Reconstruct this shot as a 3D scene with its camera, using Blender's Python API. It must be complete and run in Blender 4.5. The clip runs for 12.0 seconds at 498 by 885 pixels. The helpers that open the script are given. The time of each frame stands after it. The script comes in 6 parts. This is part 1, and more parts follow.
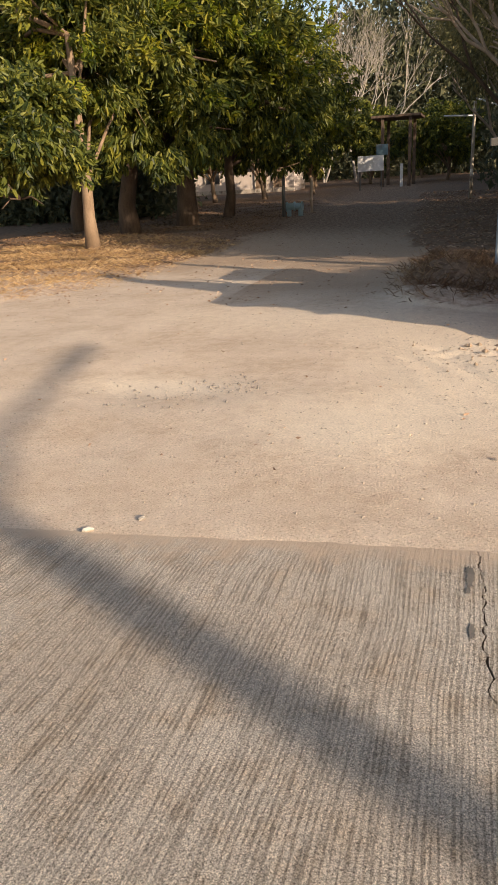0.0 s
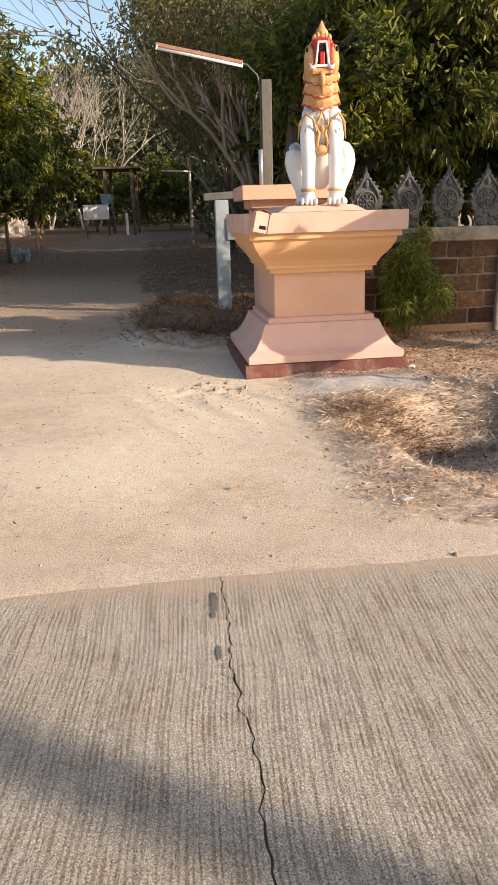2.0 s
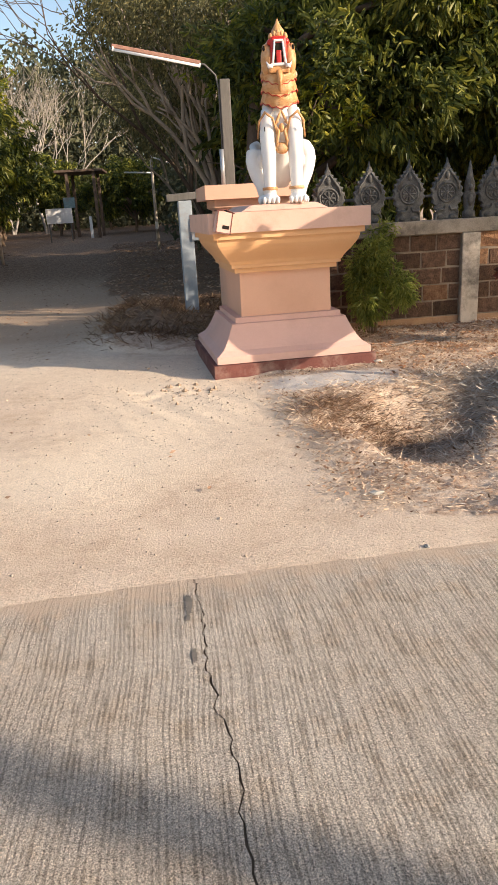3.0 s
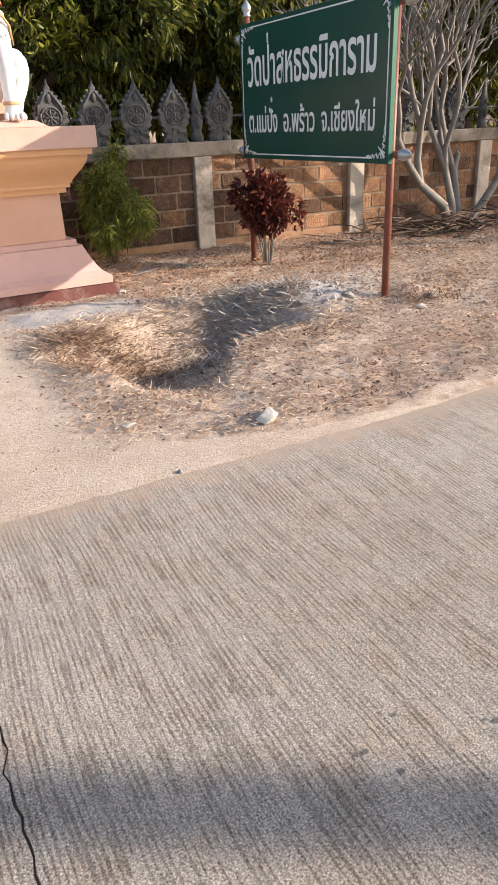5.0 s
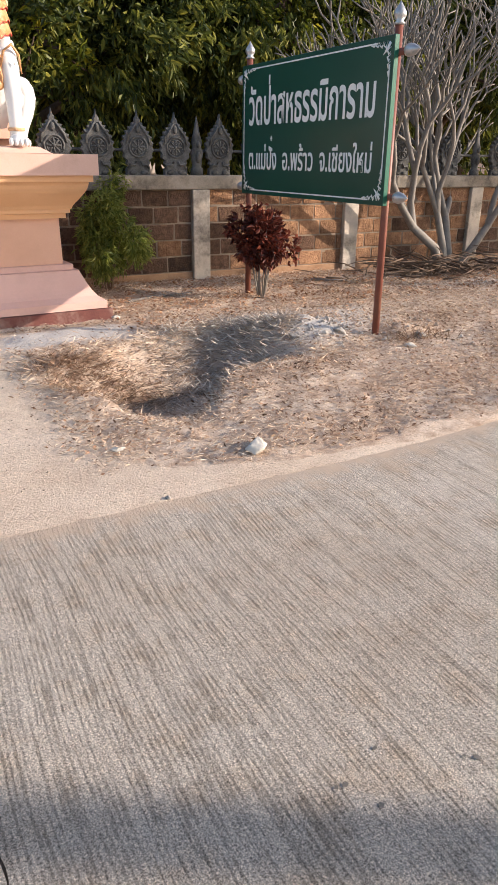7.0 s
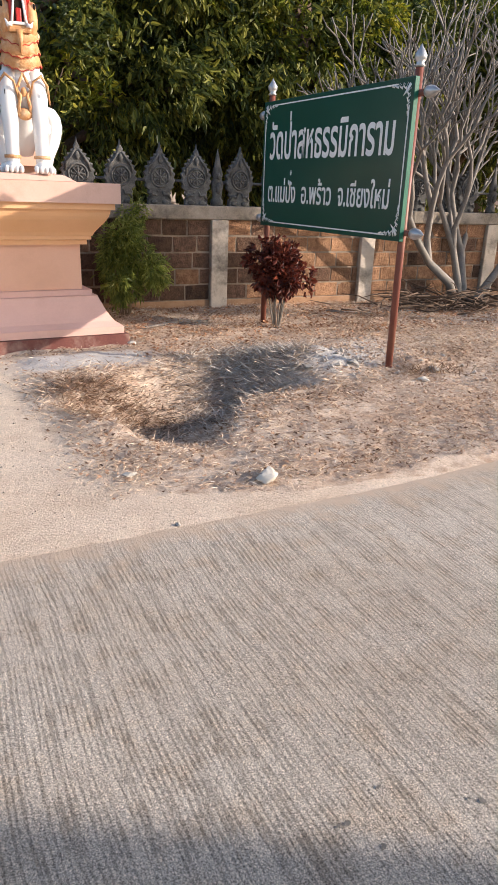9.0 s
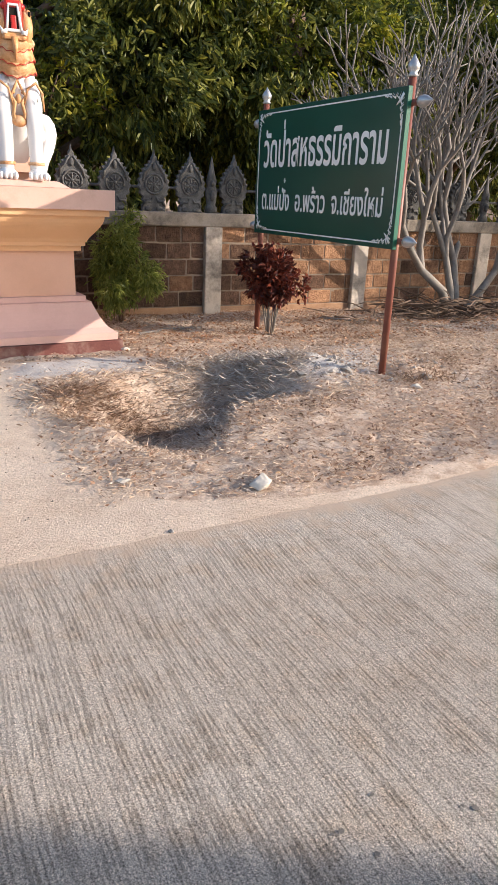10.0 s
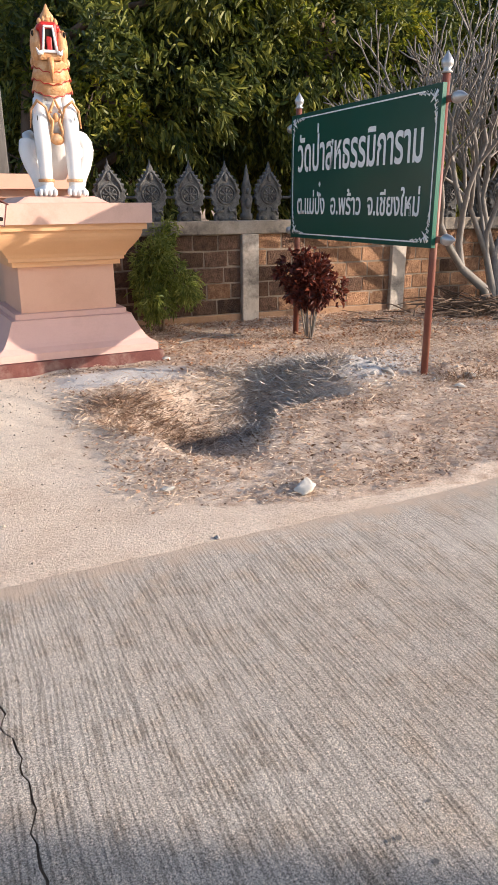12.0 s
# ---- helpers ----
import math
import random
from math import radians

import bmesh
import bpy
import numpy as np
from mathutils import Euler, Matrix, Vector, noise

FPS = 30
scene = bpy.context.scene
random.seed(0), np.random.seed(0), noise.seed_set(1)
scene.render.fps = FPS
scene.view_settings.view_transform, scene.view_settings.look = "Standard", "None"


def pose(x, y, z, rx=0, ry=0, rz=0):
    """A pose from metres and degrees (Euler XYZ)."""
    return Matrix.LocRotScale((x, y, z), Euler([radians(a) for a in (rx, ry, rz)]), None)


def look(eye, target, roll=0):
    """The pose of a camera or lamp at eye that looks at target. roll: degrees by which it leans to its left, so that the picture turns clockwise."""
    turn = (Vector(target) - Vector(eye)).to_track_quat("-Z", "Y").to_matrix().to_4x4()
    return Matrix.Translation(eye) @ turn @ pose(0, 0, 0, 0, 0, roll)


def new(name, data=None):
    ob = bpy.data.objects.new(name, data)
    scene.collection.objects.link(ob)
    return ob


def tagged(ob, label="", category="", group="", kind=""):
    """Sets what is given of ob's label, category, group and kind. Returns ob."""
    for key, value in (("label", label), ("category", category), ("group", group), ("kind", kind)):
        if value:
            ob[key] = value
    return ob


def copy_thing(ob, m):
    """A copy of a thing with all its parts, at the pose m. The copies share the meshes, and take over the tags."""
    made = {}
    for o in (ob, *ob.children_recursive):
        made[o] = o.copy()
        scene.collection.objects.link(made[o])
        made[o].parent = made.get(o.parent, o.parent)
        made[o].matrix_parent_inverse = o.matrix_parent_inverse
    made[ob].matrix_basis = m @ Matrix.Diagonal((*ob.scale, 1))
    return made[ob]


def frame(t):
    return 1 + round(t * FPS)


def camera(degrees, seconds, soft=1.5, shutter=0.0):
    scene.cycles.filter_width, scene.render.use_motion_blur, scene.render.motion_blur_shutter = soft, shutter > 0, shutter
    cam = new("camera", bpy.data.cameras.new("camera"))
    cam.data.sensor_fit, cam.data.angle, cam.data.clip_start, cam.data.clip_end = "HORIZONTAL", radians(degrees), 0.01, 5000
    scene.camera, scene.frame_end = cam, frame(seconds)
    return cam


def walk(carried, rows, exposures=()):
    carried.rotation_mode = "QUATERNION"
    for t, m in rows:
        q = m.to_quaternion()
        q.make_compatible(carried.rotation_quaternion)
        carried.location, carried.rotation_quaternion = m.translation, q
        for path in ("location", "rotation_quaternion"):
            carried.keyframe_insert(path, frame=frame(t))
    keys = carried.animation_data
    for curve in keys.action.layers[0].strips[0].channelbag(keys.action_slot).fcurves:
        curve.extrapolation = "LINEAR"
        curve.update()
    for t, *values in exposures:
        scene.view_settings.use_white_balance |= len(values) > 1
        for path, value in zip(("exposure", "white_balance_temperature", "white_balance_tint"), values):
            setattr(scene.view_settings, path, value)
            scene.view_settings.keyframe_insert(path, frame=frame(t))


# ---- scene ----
cam = camera(38.96, 12.0, 1.2)
walk(cam, [
    (0, look((-0.118, 0.039, 1.552), (-1.017, 2.699, 0.496), -3.45)),
    (0.2, look((-0.110, 0.025, 1.567), (-0.887, 2.734, 0.540), -4.10)),
    (0.5, look((-0.092, 0.015, 1.567), (-0.869, 2.734, 0.566), -3.18)),
    (0.8, look((-0.103, -0.023, 1.564), (-0.898, 2.723, 0.654), -3.44)),
    (1, look((-0.100, 0.006, 1.558), (-0.910, 2.745, 0.639), -3.28)),
    (1.2, look((-0.105, -0.005, 1.557), (-0.634, 2.797, 0.625), -2.96)),
    (1.5, look((-0.073, -0.005, 1.555), (-0.300, 2.833, 0.608), -2.34)),
    (1.8, look((-0.068, -0.006, 1.559), (-0.041, 2.844, 0.622), -1.96)),
    (2, look((-0.050, -0.018, 1.565), (0.088, 2.832, 0.638), -1.72)),
    (2.2, look((-0.042, -0.019, 1.572), (0.171, 2.838, 0.681), -1.67)),
    (2.5, look((-0.037, -0.020, 1.572), (0.334, 2.820, 0.679), -1.70)),
    (2.8, look((-0.013, -0.027, 1.570), (0.314, 2.809, 0.650), -2.34)),
    (3, look((-0.026, -0.016, 1.567), (0.222, 2.824, 0.633), -3.24)),
    (3.3, look((-0.007, 0.036, 1.533), (0.534, 2.823, 0.562), -1.49)),
    (3.5, look((0.008, 0.025, 1.531), (0.824, 2.739, 0.547), -1.02)),
    (3.7, look((0.014, 0.032, 1.525), (0.964, 2.671, 0.460), -0.42)),
    (5.3, look((0.076, 0.008, 1.530), (1.282, 2.457, 0.286), -2.60)),
    (5.5, look((0.074, 0.004, 1.526), (1.342, 2.433, 0.305), -2.23)),
    (5.8, look((0.061, 0.004, 1.534), (1.453, 2.386, 0.356), 0.38)),
    (6, look((0.053, -0.003, 1.543), (1.364, 2.428, 0.372), 0.78)),
    (6.2, look((0.047, -0.004, 1.541), (1.246, 2.484, 0.369), 0.47)),
    (6.5, look((0.043, -0.005, 1.540), (1.255, 2.496, 0.410), 0.10)),
    (7, look((0.038, -0.002, 1.536), (1.274, 2.492, 0.417), 0.68)),
    (7.2, look((0.048, -0.006, 1.533), (1.251, 2.510, 0.428), 0.27)),
    (8.8, look((0.039, -0.019, 1.554), (1.280, 2.520, 0.548), 1.46)),
    (9, look((0.026, -0.012, 1.555), (1.237, 2.539, 0.542), 2.17)),
    (9.5, look((0.033, -0.022, 1.554), (1.271, 2.533, 0.583), 1.88)),
    (10, look((0.022, -0.013, 1.557), (1.263, 2.535, 0.571), 2.50)),
    (10.5, look((0.040, -0.017, 1.555), (1.319, 2.509, 0.562), 1.23)),
    (11, look((0.043, -0.023, 1.556), (1.440, 2.447, 0.582), 2.14)),
    (11.5, look((0.033, -0.016, 1.555), (1.396, 2.469, 0.573), 1.98)),
    (12, look((0.016, -0.012, 1.553), (1.097, 2.615, 0.588), -0.33)),
], [(0, 0.43, 7150, 12), (1.5, 0.62, 6950, 12), (2.5, 0.68, 6900, 12), (3.5, 0.70, 6700, 12), (5.3, 0.80, 6250, 13), (7.2, 0.72, 6200, 13), (12, 0.73, 6100, 13)])

# ---- light: low sun from the right, a little behind the viewer ----
SUN_TO = Vector((-0.88, 0.475, 0.0)).normalized()
SUN_EL = radians(19.5)
world = bpy.data.worlds.new("world")
scene.world = world
world.use_nodes = True
wn = world.node_tree
sky = wn.nodes.new("ShaderNodeTexSky")
sky.sky_type, sky.sun_disc = "NISHITA", False
sky.sun_elevation, sky.sun_rotation = SUN_EL, math.atan2(-SUN_TO.x, -SUN_TO.y)
sky.dust_density = 1.6
wn.links.new(sky.outputs[0], wn.nodes["Background"].inputs[0])
wn.nodes["Background"].inputs[1].default_value = 0.15
sun_data = bpy.data.lights.new("sun", "SUN")
sun_data.energy, sun_data.angle, sun_data.color = 4.3, radians(0.45), (1.0, 0.86, 0.70)
sun = new("sun", sun_data)
sun.matrix_world = look((20, -11, 9), (20 + SUN_TO.x * math.cos(SUN_EL), -11 + SUN_TO.y * math.cos(SUN_EL), 9 - math.sin(SUN_EL)))


# ---- material tools ----
def shader(name, rough=0.8, spec=0.3):
    m = bpy.data.materials.new(name)
    m.use_nodes = True
    b = m.node_tree.nodes["Principled BSDF"]
    b.inputs["Roughness"].default_value = rough
    b.inputs["Specular IOR Level"].default_value = spec
    return m, m.node_tree, b


def node(nt, kind, **settings):
    n = nt.nodes.new("ShaderNode" + kind)
    for key, value in settings.items():
        n.inputs[key.replace("_", " ")].default_value = value
    return n


def ramp(nt, fac, stops):
    r = nt.nodes.new("ShaderNodeValToRGB")
    while len(r.color_ramp.elements) < len(stops):
        r.color_ramp.elements.new(0.5)
    for e, (p, c) in zip(r.color_ramp.elements, stops):
        e.position, e.color = p, (*c, 1) if len(c) == 3 else c
    nt.links.new(fac, r.inputs[0])
    return r.outputs[0]


def blend(nt, fac, a, b, mode="MIX"):
    n = nt.nodes.new("ShaderNodeMix")
    n.data_type, n.blend_type = "RGBA", mode
    for sock, v in ((n.inputs[0], fac), (n.inputs[6], a), (n.inputs[7], b)):
        if isinstance(v, (int, float)):
            sock.default_value = v
        elif isinstance(v, tuple):
            sock.default_value = (*v, 1)
        else:
            nt.links.new(v, sock)
    return n.outputs[2]


def maths(nt, op, a, b=0.5):
    n = nt.nodes.new("ShaderNodeMath")
    n.operation = op
    for sock, v in ((n.inputs[0], a), (n.inputs[1], b)):
        if isinstance(v, (int, float)):
            sock.default_value = v
        else:
            nt.links.new(v, sock)
    return n.outputs[0]


def where(nt, local=False, stretch=(1, 1, 1)):
    src = nt.nodes.new("ShaderNodeTexCoord").outputs["Object"] if local else nt.nodes.new("ShaderNodeNewGeometry").outputs["Position"]
    mp = nt.nodes.new("ShaderNodeMapping")
    mp.inputs["Scale"].default_value = stretch
    nt.links.new(src, mp.inputs[0])
    return mp.outputs[0]


def speck(nt, vec, scale, detail=4, rough=0.6, distort=0.0):
    n = node(nt, "TexNoise", Scale=scale, Detail=detail, Roughness=rough, Distortion=distort)
    nt.links.new(vec, n.inputs["Vector"])
    return n.outputs["Fac"]


def bumped(nt, b, height, strength=0.3, dist=0.01, prev=None):
    n = node(nt, "Bump", Strength=strength, Distance=dist)
    nt.links.new(height, n.inputs["Height"])
    if prev:
        nt.links.new(prev, n.inputs["Normal"])
    nt.links.new(n.outputs[0], b.inputs["Normal"])
    return n.outputs[0]


def plain(name, dark, light, scale=6.0, fine=60.0, rough=0.75, spec=0.3, bump=0.25, dist=0.004, local=False, metal=0.0, stain=None, stain_scale=1.3, vary=0.0, stretch=(1, 1, 1)):
    """A surface with broad tone changes, fine grain, optional stains and a change from piece to piece."""
    m, nt, b = shader(name, rough, spec)
    v = where(nt, local, stretch)
    big, small = speck(nt, v, scale), speck(nt, v, fine, 3)
    col = blend(nt, ramp(nt, big, [(0.3, (0, 0, 0)), (0.7, (1, 1, 1))]), dark, light)
    col = blend(nt, 0.35, col, ramp(nt, small, [(0.3, dark), (0.7, light)]))
    if stain:
        col = blend(nt, ramp(nt, speck(nt, v, stain_scale, 6, 0.7), [(0.5, (0, 0, 0)), (0.72, (0.85, 0.85, 0.85))]), col, stain)
    if vary:
        info = nt.nodes.new("ShaderNodeObjectInfo")
        hsv = node(nt, "HueSaturation")
        nt.links.new(maths(nt, "ADD", maths(nt, "MULTIPLY", info.outputs["Random"], vary), 1 - vary / 2), hsv.inputs["Value"])
        nt.links.new(col, hsv.inputs["Color"])
        col = hsv.outputs[0]
    nt.links.new(col, b.inputs["Base Color"])
    b.inputs["Metallic"].default_value = metal
    bumped(nt, b, small, bump, dist)
    return m


def leafy(name, dark, mid, bright, rough=0.45, through_light=0.3, spec=0.4):
    """Leaves: each one its own tone; thin enough to let some light through."""
    m, nt, b = shader(name, rough, spec)
    rnd = nt.nodes.new("ShaderNodeNewGeometry").outputs["Random Per Island"]
    big = speck(nt, where(nt), 0.9, 2)
    f = maths(nt, "ADD", maths(nt, "MULTIPLY", rnd, 0.75), maths(nt, "MULTIPLY", maths(nt, "SUBTRACT", big, 0.5), 1.1))
    col = ramp(nt, f, [(0.05, dark), (0.5, mid), (0.9, bright)])
    nt.links.new(col, b.inputs["Base Color"])
    tr = node(nt, "BsdfTranslucent")
    nt.links.new(col, tr.inputs["Color"])
    mix = nt.nodes.new("ShaderNodeMixShader")
    mix.inputs[0].default_value = through_light
    nt.links.new(b.outputs[0], mix.inputs[1])
    nt.links.new(tr.outputs[0], mix.inputs[2])
    nt.links.new(mix.outputs[0], nt.nodes["Material Output"].inputs[0])
    return m


# ---- materials ----
M_bark = plain("bark", (0.075, 0.05, 0.035), (0.18, 0.125, 0.09), 7, 50, 0.9, 0.2, 0.6, 0.02, stretch=(1, 1, 0.25))
M_bark_pale = plain("pale_bark", (0.28, 0.215, 0.16), (0.54, 0.44, 0.345), 9, 60, 0.85, 0.2, 0.5, 0.012, stain=(0.16, 0.14, 0.11), stretch=(1, 1, 0.5))
M_bark_tan = plain("tan_bark", (0.17, 0.115, 0.075), (0.36, 0.25, 0.165), 5, 50, 0.9, 0.2, 0.5, 0.015, stretch=(1, 1, 0.3))
M_bark_white = plain("white_bark", (0.32, 0.275, 0.23), (0.50, 0.45, 0.39), 4, 40, 0.85, 0.2, 0.3, 0.01)
M_plumeria = plain("grey_bark", (0.16, 0.14, 0.12), (0.31, 0.275, 0.24), 10, 70, 0.8, 0.3, 0.4, 0.008, stain=(0.13, 0.12, 0.10), stain_scale=5)
M_valve = plain("pale_blue_iron", (0.24, 0.34, 0.36), (0.34, 0.45, 0.47), 9, 60, 0.5, 0.4, stain=(0.16, 0.14, 0.12))
M_mango = leafy("mango_leaf", (0.036, 0.056, 0.016), (0.150, 0.168, 0.030), (0.34, 0.31, 0.048), 0.5, 0.34, 0.35)
M_mango_young_lit = leafy("young_lit_mango_leaf", (0.09, 0.13, 0.016), (0.22, 0.24, 0.022), (0.42, 0.36, 0.03), 0.5, 0.42, 0.25)
M_olive = leafy("olive_leaf", (0.10, 0.10, 0.045), (0.22, 0.20, 0.085), (0.38, 0.32, 0.13), 0.6, 0.42)
M_far = leafy("far_leaf", (0.075, 0.088, 0.05), (0.15, 0.155, 0.085), (0.27, 0.24, 0.13), 0.7, 0.38)
M_fern = leafy("fern_leaf", (0.12, 0.16, 0.03), (0.28, 0.31, 0.06), (0.48, 0.48, 0.12), 0.5, 0.45)
M_redleaf = leafy("red_leaf", (0.05, 0.014, 0.010), (0.14, 0.032, 0.020), (0.30, 0.075, 0.035), 0.4, 0.3)
M_straw = leafy("straw", (0.38, 0.26, 0.175), (0.72, 0.56, 0.42), (0.88, 0.77, 0.63), 0.8, 0.15, 0.2)
M_shadestraw = leafy("shaded_grey_straw", (0.13, 0.11, 0.095), (0.30, 0.26, 0.22), (0.58, 0.51, 0.44), 0.85, 0.1, 0.2)
M_verge = leafy("golden_straw", (0.36, 0.22, 0.10), (0.60, 0.40, 0.20), (0.78, 0.58, 0.34), 0.8, 0.15, 0.2)
M_rust = leafy("rust_leaf", (0.24, 0.11, 0.055), (0.46, 0.25, 0.135), (0.66, 0.43, 0.26), 0.75, 0.15, 0.2)
M_chaff = leafy("chaff", (0.42, 0.36, 0.31), (0.60, 0.53, 0.46), (0.80, 0.73, 0.65), 0.85, 0.1, 0.2)
M_litter = leafy("dead_leaf", (0.22, 0.13, 0.085), (0.42, 0.27, 0.18), (0.62, 0.47, 0.35), 0.75, 0.1, 0.2)
M_mould = leafy("brown_leaf", (0.12, 0.07, 0.042), (0.26, 0.155, 0.088), (0.44, 0.30, 0.18), 0.75, 0.1, 0.2)
M_slab_pink = plain("pink_paint", (0.62, 0.39, 0.305), (0.69, 0.455, 0.365), 3, 90, 0.6, 0.35, 0.12, 0.002, stain=(0.50, 0.31, 0.23), stain_scale=2.2)
M_cornice = plain("orange_paint", (0.68, 0.375, 0.18), (0.75, 0.435, 0.225), 3, 90, 0.55, 0.4, 0.12, 0.002)
M_shaft = plain("peach_paint", (0.65, 0.38, 0.265), (0.71, 0.435, 0.31), 3, 90, 0.6, 0.35, 0.12, 0.002, stain=(0.60, 0.35, 0.24))
M_foot = plain("rose_paint", (0.60, 0.37, 0.31), (0.68, 0.44, 0.37), 3, 90, 0.6, 0.35, 0.12, 0.002, stain=(0.52, 0.33, 0.27))
M_maroon = plain("maroon_paint", (0.11, 0.035, 0.03), (0.19, 0.07, 0.055), 6, 70, 0.7, 0.3, 0.3, 0.003, stain=(0.30, 0.20, 0.16), stain_scale=4)
M_white = plain("white_enamel", (0.74, 0.72, 0.69), (0.83, 0.81, 0.78), 4, 80, 0.4, 0.45, 0.1, 0.002)
M_gold = plain("gold_paint", (0.48, 0.21, 0.075), (0.66, 0.37, 0.165), 18, 60, 0.5, 0.4, 0.6, 0.008, stain=(0.62, 0.46, 0.30), stain_scale=9)
M_red = plain("red_enamel", (0.42, 0.015, 0.012), (0.55, 0.03, 0.02), 8, 60, 0.4, 0.5, 0.15, 0.002)
M_dark = plain("dark_pit", (0.01, 0.008, 0.006), (0.02, 0.017, 0.013), 8, 60, 0.9, 0.2)
M_green = plain("green_sheet", (0.002, 0.050, 0.036), (0.003, 0.062, 0.045), 1.5, 120, 0.3, 0.5, 0.05, 0.001)
M_green_lit_edge = plain("lit_green_edge", (0.004, 0.10, 0.06), (0.006, 0.125, 0.075), 3, 80, 0.45, 0.4)
M_letter = plain("white_sticker", (0.70, 0.71, 0.69), (0.78, 0.79, 0.77), 6, 90, 0.5, 0.4, 0.05, 0.001)
M_pipe = plain("brown_red_pipe", (0.15, 0.045, 0.03), (0.22, 0.075, 0.05), 9, 90, 0.5, 0.4, 0.2, 0.002, stain=(0.22, 0.10, 0.06))
M_silver = plain("silver_paint", (0.36, 0.36, 0.36), (0.50, 0.50, 0.50), 9, 90, 0.35, 0.5, 0.1, 0.001, metal=0.6)
M_brick = plain("laterite", (0.20, 0.10, 0.058), (0.50, 0.29, 0.165), 14, 60, 0.95, 0.1, 1.0, 0.035, stain=(0.05, 0.036, 0.03), stain_scale=1.1, vary=0.55)
M_brick_shade = plain("stained_shaded_laterite", (0.065, 0.04, 0.03), (0.22, 0.13, 0.085), 14, 60, 0.95, 0.1, 1.0, 0.035, stain=(0.04, 0.034, 0.03), stain_scale=1.6, vary=0.6)
M_mortar = plain("mortar", (0.20, 0.155, 0.115), (0.36, 0.28, 0.21), 5, 70, 0.95, 0.1, 0.5, 0.006, stain=(0.10, 0.085, 0.07), stain_scale=2)
M_footing = plain("stained_footing", (0.30, 0.17, 0.095), (0.46, 0.29, 0.18), 5, 70, 0.95, 0.1, 0.5, 0.008, stain=(0.17, 0.10, 0.065), stain_scale=2.2)
M_coping = plain("weathered_concrete", (0.40, 0.335, 0.265), (0.68, 0.59, 0.49), 4, 80, 0.9, 0.2, 0.4, 0.006, stain=(0.06, 0.055, 0.05), stain_scale=2.6)
M_coping_shade = plain("stained_shaded_concrete", (0.16, 0.135, 0.105), (0.44, 0.375, 0.305), 4, 80, 0.9, 0.2, 0.4, 0.006, stain=(0.05, 0.045, 0.04), stain_scale=3.4)
M_stone = plain("grey_cast_stone", (0.05, 0.049, 0.047), (0.18, 0.175, 0.165), 12, 90, 0.85, 0.25, 0.6, 0.008, stain=(0.045, 0.045, 0.045), stain_scale=7, vary=0.3)
M_iron = plain("dark_iron", (0.05, 0.05, 0.05), (0.12, 0.115, 0.11), 12, 90, 0.6, 0.4)
M_gatepost = plain("pale_blue_paint", (0.26, 0.30, 0.33), (0.37, 0.41, 0.44), 5, 70, 0.7, 0.3, 0.3, 0.004, stain=(0.30, 0.16, 0.09), stain_scale=2.4)
M_board = plain("grey_timber", (0.09, 0.085, 0.075), (0.18, 0.165, 0.15), 8, 60, 0.9, 0.2, 0.5, 0.006, stretch=(1, 1, 0.15))
M_tube_case = plain("rusty_tin", (0.28, 0.14, 0.10), (0.42, 0.23, 0.17), 8, 60, 0.6, 0.4)
M_tube_glass = plain("white_glass", (0.80, 0.80, 0.79), (0.84, 0.84, 0.83), 4, 40, 0.2, 0.5, 0.02)
M_rock = plain("pale_rock", (0.27, 0.245, 0.215), (0.50, 0.46, 0.41), 9, 60, 0.85, 0.2, 0.6, 0.01, local=True, vary=0.4)
M_white_stone = plain("white_stone", (0.44, 0.40, 0.345), (0.62, 0.575, 0.50), 9, 60, 0.85, 0.2, 0.4, 0.008, local=True)
M_pebble = plain("pebble", (0.20, 0.16, 0.125), (0.46, 0.385, 0.31), 12, 80, 0.9, 0.2, 0.5, 0.005, vary=0.3)
M_clod = plain("earth_clod", (0.24, 0.17, 0.115), (0.48, 0.36, 0.26), 12, 80, 0.95, 0.1, 0.5, 0.006)
M_rubble = plain("grey_rubble", (0.13, 0.11, 0.095), (0.36, 0.31, 0.265), 14, 80, 0.9, 0.2, 0.5, 0.005)
M_steel = plain("blue_iron", (0.10, 0.17, 0.19), (0.17, 0.26, 0.28), 9, 60, 0.5, 0.4, stain=(0.14, 0.10, 0.08))
M_plaster = plain("house_plaster", (0.60, 0.50, 0.43), (0.70, 0.60, 0.53), 1.2, 20, 0.85, 0.2)
M_roof = plain("red_roof", (0.26, 0.06, 0.045), (0.38, 0.10, 0.075), 3, 30, 0.7, 0.3)
M_tar = plain("tar_patch", (0.10, 0.09, 0.08), (0.22, 0.19, 0.16), 20, 90, 0.9, 0.2, 0.5, 0.004)
M_tin = plain("old_tin", (0.07, 0.068, 0.065), (0.14, 0.135, 0.13), 2, 30, 0.6, 0.4)


# ---- mesh tools ----
def bevel_box(bm, c, s, bevel=0.004, rot=None):
    """A box with rounded edges added to bm: centre c, sizes s."""
    r = bmesh.ops.create_cube(bm, size=1.0)
    vs = r["verts"]
    m = Matrix.Translation(c) @ (rot or Matrix.Identity(4)) @ Matrix.Diagonal((*s, 1))
    bmesh.ops.transform(bm, matrix=m, verts=vs)
    if bevel:
        es = list({e for v in vs for e in v.link_edges})
        bmesh.ops.bevel(bm, geom=es, offset=bevel, segments=2, affect="EDGES", profile=0.5)
    return vs


